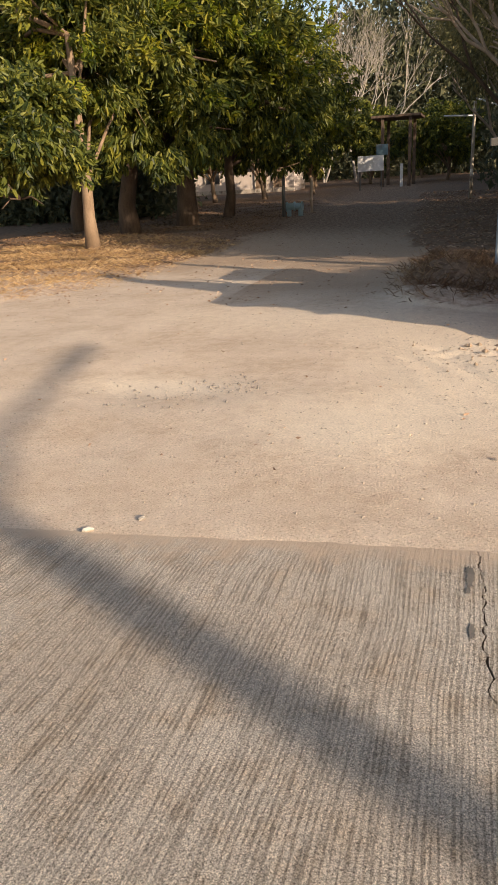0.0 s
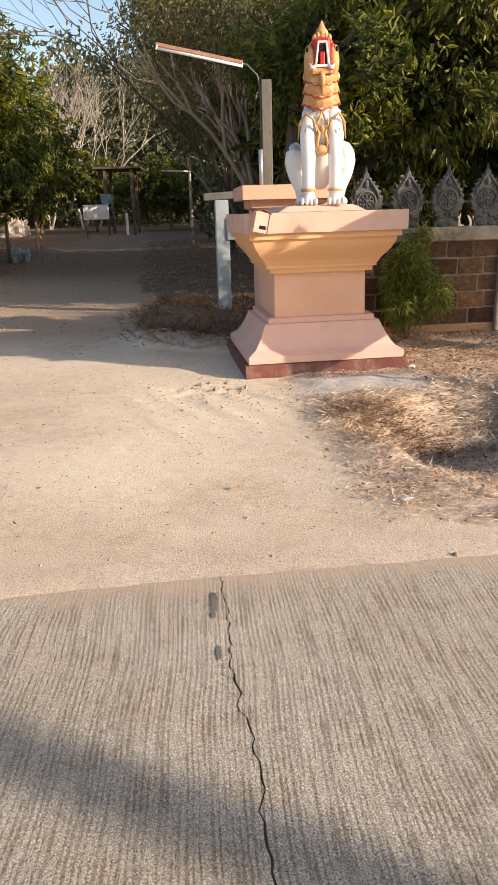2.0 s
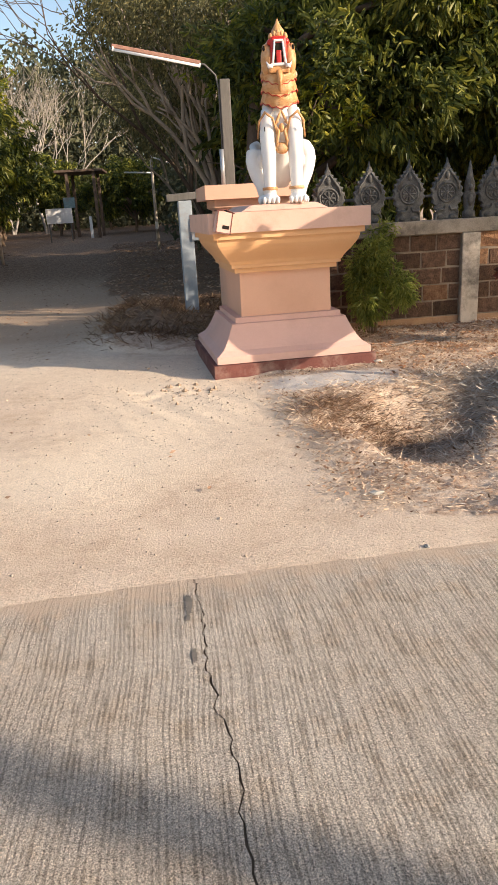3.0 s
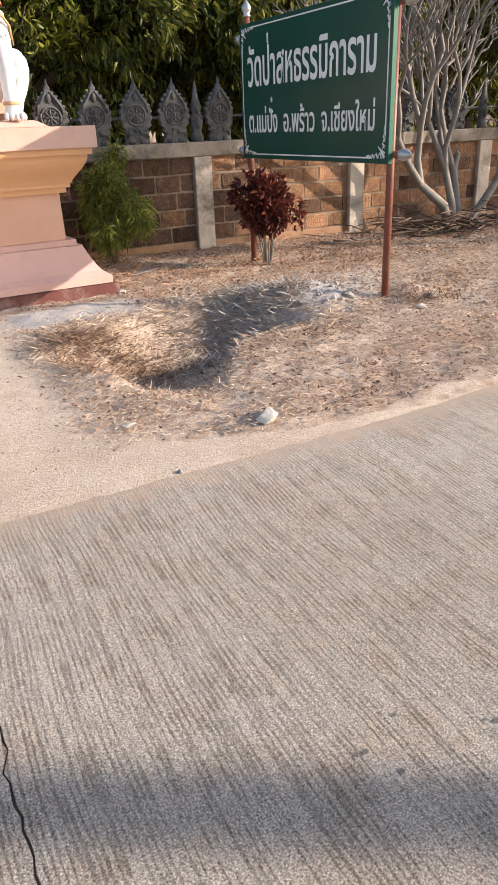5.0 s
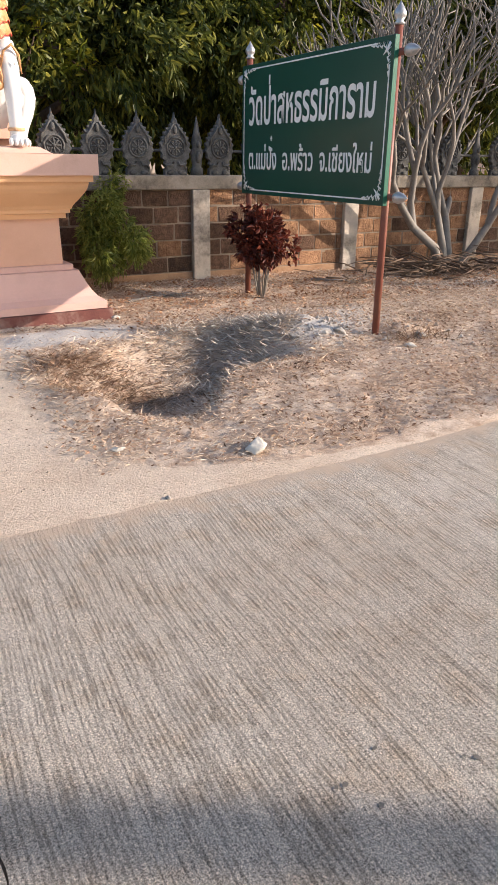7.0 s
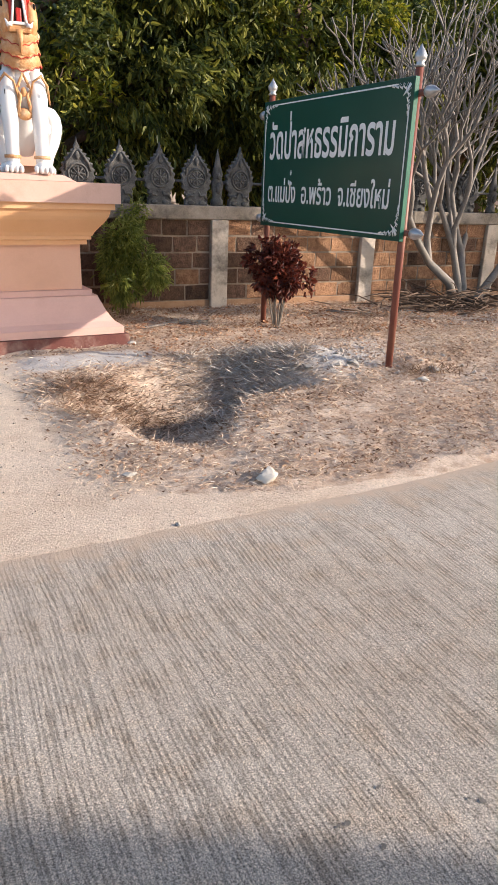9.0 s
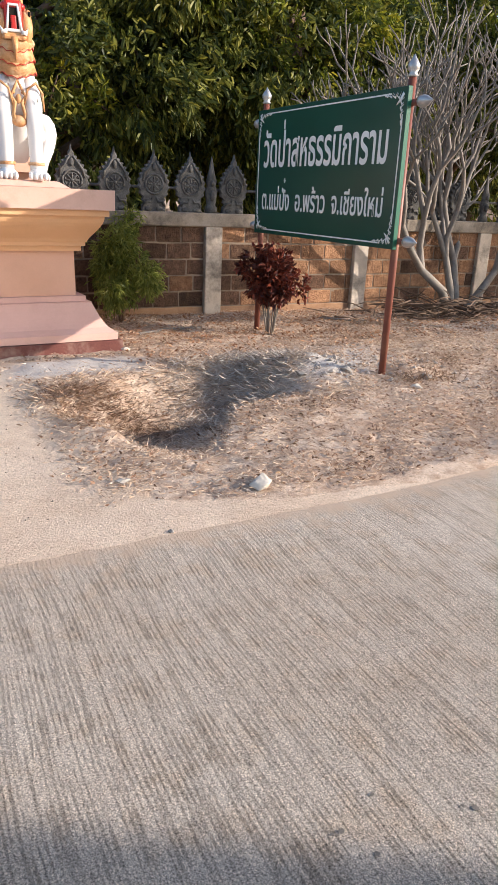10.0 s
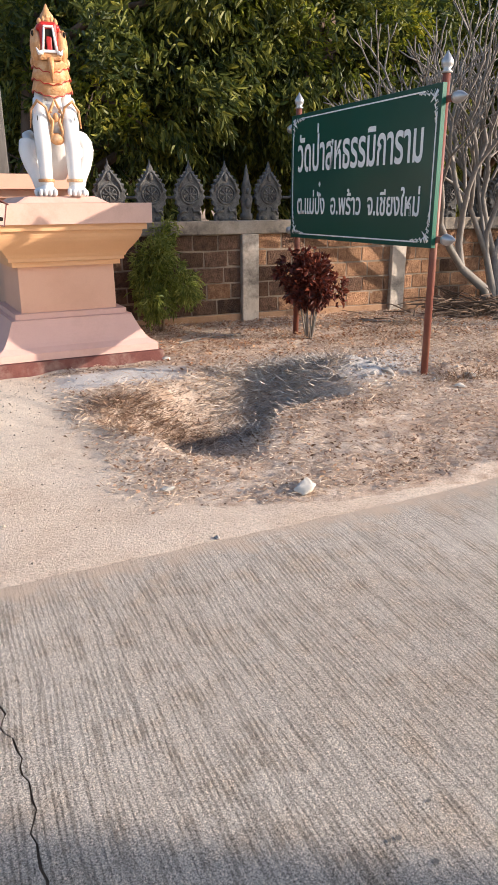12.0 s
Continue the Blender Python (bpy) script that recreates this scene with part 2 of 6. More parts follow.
def loft(bm, rings, closed=True, caps=True, mat=0):
    """Skin a row of rings (lists of points with the same count)."""
    made = [[bm.verts.new(p) for p in ring] for ring in rings]
    n = len(made[0])
    for a, b in zip(made, made[1:]):
        for i in range(n if closed else n - 1):
            f = bm.faces.new((a[i], a[(i + 1) % n], b[(i + 1) % n], b[i]))
            f.material_index, f.smooth = mat, True
    if caps:
        bm.faces.new(made[0][::-1]).material_index = mat
        bm.faces.new(made[-1]).material_index = mat
    return made


def tube(bm, pts, radii, sides=8, mat=0, flat=1.0, caps=True):
    """A tapered tube through pts; flat squashes it across its second axis."""
    pts = [Vector(p) for p in pts]
    rings, ref = [], Vector((0.31, 0.17, 0.93))
    for i, p in enumerate(pts):
        d = (pts[min(i + 1, len(pts) - 1)] - pts[max(i - 1, 0)]).normalized()
        a = d.cross(ref if abs(d.dot(ref)) < 0.95 else Vector((1, 0, 0))).normalized()
        b = d.cross(a)
        r = radii[i]
        rings.append([p + a * (r * math.cos(k * math.tau / sides)) + b * (r * flat * math.sin(k * math.tau / sides)) for k in range(sides)])
    return loft(bm, rings, True, caps, mat)


def oval(bm, c, r, mat=0, rot=None, u=16, v=10):
    """An ellipsoid: centre c, radii r."""
    m = Matrix.Translation(c) @ (rot or Matrix.Identity(4)) @ Matrix.Diagonal((*r, 1))
    res = bmesh.ops.create_uvsphere(bm, u_segments=u, v_segments=v, radius=1.0, matrix=m)
    for f in {f for w in res["verts"] for f in w.link_faces}:
        f.material_index, f.smooth = mat, True


def finish(bm, name, mats):
    bmesh.ops.recalc_face_normals(bm, faces=bm.faces[:])
    me = bpy.data.meshes.new(name)
    bm.to_mesh(me)
    bm.free()
    for m in mats if isinstance(mats, (list, tuple)) else [mats]:
        me.materials.append(m)
    return me


def part(name, bm, material, parent, label=""):
    ob = new(name, finish(bm, name, material) if isinstance(bm, bmesh.types.BMesh) else bm)
    ob.parent = parent
    return tagged(ob, label)


def raw(name, verts, faces, mats, smooth=False):
    me = bpy.data.meshes.new(name)
    me.from_pydata([tuple(v) for v in verts] if not isinstance(verts, np.ndarray) else verts.tolist(), [], faces if isinstance(faces, list) else faces.tolist())
    for m in mats if isinstance(mats, (list, tuple)) else [mats]:
        me.materials.append(m)
    if smooth:
        me.polygons.foreach_set("use_smooth", [True] * len(me.polygons))
    return me


def thing(name, label, category, group="", kind="", at=None):
    ob = new(name)
    ob.empty_display_size = 0.1
    if at is not None:
        ob.matrix_basis = at
    return tagged(ob, label, category, group, kind)


def leaf_mesh(name, base, way, length, width, droop, mat, rng, fold=0.35, rounded=False):
    """Folded leaves: base points, directions, lengths; two faces a leaf."""
    n = len(base)
    way = way + np.array([0, 0, -1.0]) * droop[:, None]
    way /= np.linalg.norm(way, axis=1, keepdims=True)
    side = np.cross(way, rng.normal(size=(n, 3)))
    side /= np.linalg.norm(side, axis=1, keepdims=True) + 1e-9
    up = np.cross(side, way)
    mid = base + way * (length * 0.45)[:, None]
    tip = base + way * length[:, None] - up * (length * 0.12)[:, None]
    l = mid + side * (width / 2)[:, None] + up * (width * fold)[:, None]
    r = mid - side * (width / 2)[:, None] + up * (width * fold)[:, None]
    if rounded:
        l1, r1 = base * 0.55 + l * 0.45 + (l - mid) * 0.4, base * 0.55 + r * 0.45 + (r - mid) * 0.4
        l2, r2 = tip * 0.4 + l * 0.6 + (l - mid) * 0.2, tip * 0.4 + r * 0.6 + (r - mid) * 0.2
        verts = np.stack([base, l1, l2, tip, r2, r1], 1).reshape(-1, 3)
        i = np.arange(n)[:, None] * 6
        return raw(name, verts, np.concatenate([i + np.array([[0, 1, 2, 3]]), i + np.array([[0, 3, 4, 5]])], 0), mat)
    verts = np.stack([base, l, tip, r], 1).reshape(-1, 3)
    i = np.arange(n)[:, None] * 4
    faces = np.concatenate([i + np.array([[0, 1, 2]]), i + np.array([[0, 2, 3]])], 0)
    return raw(name, verts, faces, mat)


def unit(rng, n):
    v = rng.normal(size=(n, 3))
    return v / np.linalg.norm(v, axis=1, keepdims=True)


def crown_clusters(rng, lobes, count, clump=0):
    """Tips of twigs near the outside of a crown made of several lobes (centre, radii); clump gathers them into sprays of that many."""
    vol = np.array([l[3] * l[4] + l[3] * l[5] for l in lobes])
    n = count // clump if clump else count
    pick = rng.choice(len(lobes), n, p=vol / vol.sum())
    L = np.array(lobes)[pick]
    d = unit(rng, n)
    k = rng.uniform(0.25, 1.0, n) ** 0.4 * (1 + 0.18 * np.sin(7 * d[:, 0] + 3 * d[:, 2]) * np.cos(6 * d[:, 1]))
    tips = L[:, :3] + d * L[:, 3:6] * k[:, None]
    if clump:
        size = 0.185 * (L[:, 3:6].mean(1) ** 0.5) * rng.uniform(0.7, 1.4, n)
        tips = np.repeat(tips, clump, 0) + rng.normal(size=(n * clump, 3)) * np.repeat(size, clump)[:, None] * np.array([1, 1, 0.75])
        d = np.repeat(d, clump, 0)
    return tips, d


def bunch_leaves(rng, tips, dirs, per, length, spread=0.12, down=0.5):
    n = len(tips)
    base = np.repeat(tips, per, 0) + rng.normal(size=(n * per, 3)) * spread * 0.5
    way = unit(rng, n * per) * 0.9 + np.repeat(dirs, per, 0) * 0.8
    ln = length * rng.uniform(0.65, 1.2, n * per)
    return base, way, ln, rng.uniform(0.2, 1.0, n * per) * down * 2


def limbs(bm, rng, base, top, r, crown, count, sides=8, bend=0.25):
    """A trunk from base to top and limbs that reach into the crown's lobes."""
    base, top = Vector(base), Vector(top)
    pts, rad = [], []
    for i in range(7):
        k = i / 6
        w = Vector((rng.normal(), rng.normal(), 0)) * bend * r * 0.7 * (0 < i < 6)
        pts.append(base.lerp(top, k) + w)
        rad.append(r * (1.25 if i == 0 else 1.0 - 0.55 * k))
    tube(bm, pts, rad, sides)
    for j in range(count):
        s = pts[int(rng.integers(2, 7))]
        l = crown[int(rng.integers(0, len(crown)))]
        e = Vector(l[:3]) + Vector(tuple(unit(rng, 1)[0] * np.array(l[3:6]) * 0.75))
        m1, m2 = s.lerp(e, 0.35) + Vector((0, 0, 0.25)), s.lerp(e, 0.7) + Vector(tuple(rng.normal(size=3) * 0.2))
        rr = r * rng.uniform(0.25, 0.45)
        tube(bm, [s, m1, m2, e], [rr, rr * 0.75, rr * 0.45, rr * 0.12], 6)
        for q in range(2):
            e2 = m2 + Vector(tuple(unit(rng, 1)[0])) * rng.uniform(0.5, 1.2)
            tube(bm, [m2, m2.lerp(e2, 0.5) + Vector((0, 0, 0.1)), e2], [rr * 0.4, rr * 0.25, rr * 0.06], 5)


def leaf_tree(name, label, category, seed, base, top, r, lobes, clusters, per, leaf_len, leaf_w, mat, bark, young=None, young_lit_share=0.0, down=0.5, twigs=14, group="trees"):
    rng = np.random.default_rng(seed)
    t = thing(name, label, category, group, at=pose(*base))
    b = np.array(base)
    local = [(l[0] - b[0], l[1] - b[1], l[2] - b[2], *l[3:]) for l in lobes]
    bm = bmesh.new()
    limbs(bm, rng, (0, 0, -0.1), Vector(top) - Vector(base), r, local, twigs)
    part("trunk", bm, bark, t)
    tips, dirs = crown_clusters(rng, local, clusters, 15)
    # brighter sprays: young growth, and sunlight on the crown put into leaf colour
    sel = np.repeat(rng.random(len(tips) // 15) < young_lit_share, 15) * (rng.random(len(tips)) < 0.7) * (dirs[:, 2] > -0.5)
    for nm, keep, m, k, lab in (("crown", ~sel, mat, 1.0, ""), ("young_foliage", sel, young, 0.8, "yellow-green young leaves and leaves brightened as sunlit")):
        if keep.sum() == 0:
            continue
        tp = tips[keep] + (dirs[keep] * 0.12 if nm == "young_foliage" else 0)
        bs, wy, ln, dr = bunch_leaves(rng, tp, dirs[keep], per, leaf_len * k, down=down)
        tagged(part(nm, leaf_mesh(nm, bs, wy, ln, ln * leaf_w, dr, m, rng, 0.3, True), None, t, lab), kind="stuff")
    return t


# ---- ground: one sheet to the horizon ----
def smooth(a, b, x):
    t = np.clip((x - a) / (b - a), 0, 1)
    return t * t * (3 - 2 * t)


def wobble(x, y, s, seed):
    r = np.random.default_rng(seed)
    out = 0
    for k in range(6):
        a, f, p = r.uniform(0, 6.28), s * 1.6 ** (k / 1.3), r.uniform(0, 6.28)
        out = out + np.sin((x * np.cos(a) + y * np.sin(a)) * f + p) / 1.35 ** k
    return out / 3.0


def road_left(y):
    return np.interp(y, [2.8, 6, 9.4, 11.7, 16.5, 26.6, 62, 140], [-16, -10, -6.6, -5.8, -6.1, -7.0, -10.0, -18])


def road_right(y):
    return np.interp(y, [2.8, 3.05, 3.3, 3.9, 6, 6.8, 8.1, 8.75, 9.3, 11.2, 15.4, 30, 62, 140], [30, 1.7, 0.92, 0.70, 0.68, 0.6, 0.35, -1.1, -1.3, -1.5, -1.56, -2.6, -5.0, -12])


def road_edge(x):
    return np.interp(x, [-60, -2.3, -1.4, -0.65, 0, 1, 2.2, 2.8, 3.6, 8, 60], [0.2, 2.59, 2.68, 2.77, 2.82, 2.88, 2.94, 3.0, 3.15, 4.1, 16])


def height(x, y):
    z = 0.012 * np.maximum(y - 25, 0) * (y < 400)
    z = z + 14.0 * smooth(120, 240, y) * (1 + 0.25 * np.sin(x * 0.02))
    z = z + 0.012 * wobble(x, y, 2.2, 1) * smooth(2.9, 3.4, y)
    off = np.maximum(smooth(0.0, 0.35, x - road_right(y)), smooth(0.0, 0.6, road_left(y) - x)) * smooth(2.95, 3.3, y)
    z = z + off * (0.03 + 0.018 * wobble(x, y, 7, 2) + 0.03 * wobble(x, y, 1.3, 3) + 0.010 * wobble(x, y, 19, 31) + 0.006 * wobble(x, y, 41, 32))
    # dug hollow: a trench that runs from a hole under a steep bank up to the sign's post
    p, q = (x - 1.32) * 0.925 + (y - 4.82) * 0.38, (y - 4.82) * 0.925 - (x - 1.32) * 0.38
    p, q = p + 0.05 * wobble(x, y, 8, 4), q + 0.05 * wobble(x, y, 7, 18)
    deep = np.interp(p, [0, 0.6], [0.26, 0.42]) * smooth(-0.34, -0.04, p) * (1 - smooth(1.15, 2.05, p))
    rim = np.interp(p, [0, 0.7], [-1.1, -0.5])
    z = z - deep * np.clip((q - rim) / np.interp(p, [0, 0.7], [1.05, 0.32]), 0, 1) ** 0.8 * (1 - smooth(0.25, np.interp(p, [0, 0.8], [0.62, 0.95]), q))
    # spoil heap at the sign's post, low heaps by the gate
    z = z + 0.10 * np.exp(-((x - 3.35) / 0.55) ** 2 - ((y - 5.75) / 0.42) ** 2) * (1 + 0.5 * wobble(x, y, 11, 5))
    z = z + 0.10 * np.exp(-((x - 4.25) / 0.2) ** 2 - ((y - 5.25) / 0.16) ** 2)
    z = z + 0.05 * np.exp(-((x - 2.9) / 0.9) ** 2 - ((y - 4.3) / 0.3) ** 2)
    z = z + 0.13 * np.exp(-((x + 0.75) / 0.5) ** 2 - ((y - 9.25) / 0.35) ** 2)
    z = z + 0.22 * np.exp(-((x + 0.6) / 0.55) ** 2 - ((y - 10.9) / 0.9) ** 2) * (1 + 0.4 * wobble(x, y, 6, 6))
    z = z + 0.25 * np.exp(-((x + 9.0) / 2.0) ** 2 - ((y - 18.2) / 1.2) ** 2)
    # churned sand near the gate
    z = z + 0.008 * wobble(x, y, 13, 7) * np.exp(-((x + 0.25) / 0.7) ** 2 - ((y - 6.65) / 0.35) ** 2) + 0.012 * wobble(x, y, 22, 16) * np.exp(-((x - 0.1) / 1.2) ** 2 - ((y - 5.9) / 0.9) ** 2)
    for cx, cy in ((-0.44, 6.50), (-0.27, 6.36), (-0.12, 6.48), (0.03, 6.34), (-0.34, 6.24), (0.12, 6.55)):
        z = z - 0.018 * np.exp(-((x - cx) / 0.075) ** 2 - ((y - cy) / 0.05) ** 2)
    z = z - 0.035 * np.exp(-((x + 2.6) / 0.9) ** 2 - ((y - 5.1) / 0.5) ** 2)
    # loose dirt laps over the slab's edge, then dives under it
    d = y - road_edge(x) + 0.045 * wobble(x, y, 6, 14) + 0.03 * wobble(x, y, 25, 15)
    z = z + 0.006 * np.exp(-((d - 0.10) / 0.16) ** 2)
    return z - 0.09 * (1 - smooth(-0.16, -0.02, d)) * (np.abs(x) < 59)


def ground_z(x, y):
    return float(height(np.array([x], float), np.array([y], float))[0])


def build_ground():
    def axis(lo, hi, fine, a, b):
        mid = np.arange(lo, hi + fine / 2, fine)
        k = np.arange(1, 46)
        return np.concatenate([(lo - (lo - a) * (k / 45.0) ** 3.2)[::-1], mid, hi + (b - hi) * (k / 45.0) ** 3.2])
    xs, ys = axis(-7.0, 6.0, 0.042, -900, 900), axis(2.5, 11.0, 0.042, -500, 1400)
    X, Y = np.meshgrid(xs, ys)
    Z = height(X, Y)
    nx, ny = len(xs), len(ys)
    verts = np.stack([X, Y, Z], -1).reshape(-1, 3)
    i = (np.arange(ny - 1)[:, None] * nx + np.arange(nx - 1)[None]).reshape(-1, 1)
    faces = np.concatenate([i, i + 1, i + nx + 1, i + nx], 1)
    # the mouth of the burrow is open
    mid = verts[faces].mean(1)
    faces = faces[((mid[:, 0] - 1.38) / 0.13) ** 2 + ((mid[:, 1] - 4.90) / 0.15) ** 2 > 1 + 0.3 * np.sin(9 * np.arctan2(mid[:, 1] - 4.88, mid[:, 0] - 1.38))]
    me = raw("ground", verts, faces, M_ground, True)
    # zones: r = beaten track, g = pale grit, b = ash-grey spoil
    track = np.minimum(1 - smooth(0.02, 0.5, X - road_right(Y) + 0.12 * wobble(X, Y, 5, 21) + 0.5 * wobble(X, Y, 0.8, 43) * smooth(9.5, 13, Y)), 1 - smooth(-0.4, 0.7, road_left(Y) - X + 0.55 * wobble(X, Y, 0.9, 42)))
    track = track * (1 - 0.6 * smooth(11, 24, Y))
    sand = np.exp(-((X + 0.1) / 1.2) ** 2 - ((Y - 6.0) / 1.6) ** 2) + 0.75 * np.exp(-((X + 2.2) / 2.4) ** 2 - ((Y - 7.9) / 1.1) ** 2) + 0.8 * np.exp(-((X + 0.9) / 0.9) ** 2 - ((Y - 4.3) / 0.7) ** 2)
    sand = sand + 1.1 * np.exp(-((X + 2.7) / 0.8) ** 2 - ((Y - 5.15) / 0.35) ** 2)
    ash = np.exp(-((X - 3.5) / 0.75) ** 2 - ((Y - 5.6) / 0.42) ** 2) + 0.8 * np.exp(-((X - 4.3) / 0.6) ** 2 - ((Y - 6.3) / 0.7) ** 2) + 0.8 * np.exp(-((X - 7.2) / 1.2) ** 2 - ((Y - 7.2) / 0.7) ** 2)
    ash = ash + np.exp(-((X - 1.35) / 0.75) ** 4 - ((Y - 6.32) / 0.36) ** 4)
    at = me.color_attributes.new("zone", "FLOAT_COLOR", "POINT")
    col = np.stack([track, np.clip(sand, 0, 1), np.clip(ash, 0, 1), smooth(8.6, 10.5, Y) * np.where(X < -3.5, smooth(11.0, 13.5, Y), 1)], -1).astype(np.float32)
    at.data.foreach_set("color", col.reshape(-1))
    return tagged(new("ground", me), "sandy beaten earth with dry leaf litter", "ground", kind="structure")


def ground_material():
    m, nt, b = shader("earth", 0.95, 0.15)
    v = where(nt)
    zone = nt.nodes.new("ShaderNodeVertexColor")
    zone.layer_name = "zone"
    sep = nt.nodes.new("ShaderNodeSeparateColor")
    nt.links.new(zone.outputs[0], sep.inputs[0])
    n1, n2, n3 = speck(nt, v, 1.4, 6, 0.65), speck(nt, v, 9, 5, 0.65), speck(nt, v, 85, 3, 0.7)
    track = blend(nt, ramp(nt, n1, [(0.38, (0, 0, 0)), (0.62, (1, 1, 1))]), (0.53, 0.40, 0.295), (0.65, 0.52, 0.405))
    track = blend(nt, ramp(nt, n2, [(0.42, (0, 0, 0)), (0.75, (0.6, 0.6, 0.6))]), track, (0.70, 0.58, 0.44))
    litter = blend(nt, ramp(nt, n2, [(0.35, (0, 0, 0)), (0.68, (1, 1, 1))]), (0.36, 0.255, 0.185), (0.74, 0.61, 0.485))
    litter = blend(nt, ramp(nt, n1, [(0.45, (0, 0, 0)), (0.7, (0.7, 0.7, 0.7))]), litter, (0.46, 0.31, 0.21))
    litter = blend(nt, zone.outputs[1], litter, blend(nt, ramp(nt, n2, [(0.35, (0, 0, 0)), (0.68, (1, 1, 1))]), (0.17, 0.105, 0.068), (0.33, 0.22, 0.145)))
    # far track turns darker and browner: the trees' shade put into its colour
    track = blend(nt, maths(nt, "MULTIPLY", zone.outputs[1], 0.8), track, (0.40, 0.285, 0.195))
    def soft(s, lo=0.35, hi=0.65):
        return ramp(nt, maths(nt, "ADD", s, maths(nt, "MULTIPLY", maths(nt, "SUBTRACT", n2, 0.5), 0.9)), [(lo, (0, 0, 0)), (hi, (1, 1, 1))])
    col = blend(nt, soft(sep.outputs[0]), litter, track)
    col = blend(nt, soft(sep.outputs[1], 0.3, 1.0), col, (0.74, 0.615, 0.475))
    col = blend(nt, soft(sep.outputs[2], 0.35, 0.9), col, (0.55, 0.51, 0.47))
    grit = ramp(nt, n3, [(0.30, (0.42, 0.40, 0.38)), (0.45, (0.96, 0.96, 0.96)), (0.56, (1, 1, 1)), (0.70, (1.4, 1.37, 1.32))])
    col = blend(nt, 0.8, col, grit, "MULTIPLY")
    nt.links.new(col, b.inputs["Base Color"])
    first = bumped(nt, b, n2, 0.12, 0.04)
    second = bumped(nt, b, speck(nt, v, 34, 4, 0.7), 0.3, 0.02, first)
    bumped(nt, b, n3, 0.6, 0.012, second)
    return m


def concrete_material():
    """Broom-grooved concrete; the grooves run away from the viewer; dust lies along the edge."""
    m, nt, b = shader("grooved_concrete", 0.9, 0.2)
    v = where(nt)
    warp = node(nt, "TexNoise", Scale=0.5, Detail=2)
    nt.links.new(v, warp.inputs["Vector"])
    mixv = nt.nodes.new("ShaderNodeVectorMath")
    mixv.operation = "MULTIPLY_ADD"
    nt.links.new(warp.outputs["Color"], mixv.inputs[0])
    mixv.inputs[1].default_value = (0.22, 0, 0)
    nt.links.new(v, mixv.inputs[2])
    mp = nt.nodes.new("ShaderNodeMapping")
    mp.inputs["Scale"].default_value = (1, 0.045, 1)
    nt.links.new(mixv.outputs[0], mp.inputs[0])
    g1 = speck(nt, mp.outputs[0], 46, 3, 0.7)
    n1, n2, n3, n4 = speck(nt, v, 0.8, 5, 0.6), speck(nt, v, 5, 6, 0.7), speck(nt, v, 190, 4, 0.9), speck(nt, v, 30, 5, 0.8)
    tine = node(nt, "TexWave", Scale=16.5, Distortion=0.0)
    nt.links.new(mixv.outputs[0], tine.inputs["Vector"])
    rag = maths(nt, "ADD", tine.outputs["Fac"], maths(nt, "MULTIPLY", maths(nt, "SUBTRACT", n4, 0.5), 2.3))
    rag = maths(nt, "ADD", rag, maths(nt, "MULTIPLY", maths(nt, "SUBTRACT", g1, 0.5), 4.4))
    groove = ramp(nt, rag, [(0.0, (0, 0, 0)), (0.22, (0.55, 0.55, 0.55)), (0.5, (1, 1, 1))])
    fade = ramp(nt, n2, [(0.36, (0.35, 0.35, 0.35)), (0.62, (1, 1, 1))])
    col = blend(nt, ramp(nt, n1, [(0.35, (0, 0, 0)), (0.65, (1, 1, 1))]), (0.485, 0.415, 0.345), (0.58, 0.525, 0.46))
    col = blend(nt, ramp(nt, n2, [(0.5, (0, 0, 0)), (0.72, (0.7, 0.7, 0.7))]), col, (0.46, 0.355, 0.255))
    col = blend(nt, ramp(nt, speck(nt, v, 2.3, 6, 0.7), [(0.52, (0, 0, 0)), (0.7, (0.6, 0.6, 0.6))]), col, (0.56, 0.515, 0.46))
    dark = maths(nt, "MULTIPLY", maths(nt, "SUBTRACT", 1.0, groove), maths(nt, "MULTIPLY", fade, 0.60))
    col = blend(nt, dark, col, (0.14, 0.108, 0.083))
    col = blend(nt, 0.9, col, ramp(nt, n3, [(0.38, (0.14, 0.125, 0.11)), (0.46, (0.82, 0.82, 0.82)), (0.53, (1.06, 1.06, 1.06)), (0.60, (2.0, 1.97, 1.92))]), "MULTIPLY")
    zone = nt.nodes.new("ShaderNodeVertexColor")
    zone.layer_name = "dust"
    sep = nt.nodes.new("ShaderNodeSeparateColor")
    nt.links.new(zone.outputs[0], sep.inputs[0])
    dust = ramp(nt, maths(nt, "ADD", sep.outputs[0], maths(nt, "MULTIPLY", maths(nt, "SUBTRACT", n2, 0.5), 1.9)), [(0.30, (0, 0, 0)), (0.85, (0.95, 0.95, 0.95))])
    col = blend(nt, dust, col, (0.62, 0.485, 0.37))
    nt.links.new(col, b.inputs["Base Color"])
    first = bumped(nt, b, groove, 0.55, 0.010)
    second = bumped(nt, b, n4, 0.25, 0.015, first)
    bumped(nt, b, n3, 1.0, 0.010, second)
    return m


M_ground = ground_material()
M_concrete = concrete_material()
ground = build_ground()


def crack_x(y):
    return np.interp(y, [-8, 1.3, 1.45, 1.6, 1.72, 1.88, 2.05, 2.2, 2.55, 2.75], [0.1, 0.045, 0.03, 0.04, 0.03, 0.0, -0.02, -0.035, -0.035, -0.06])


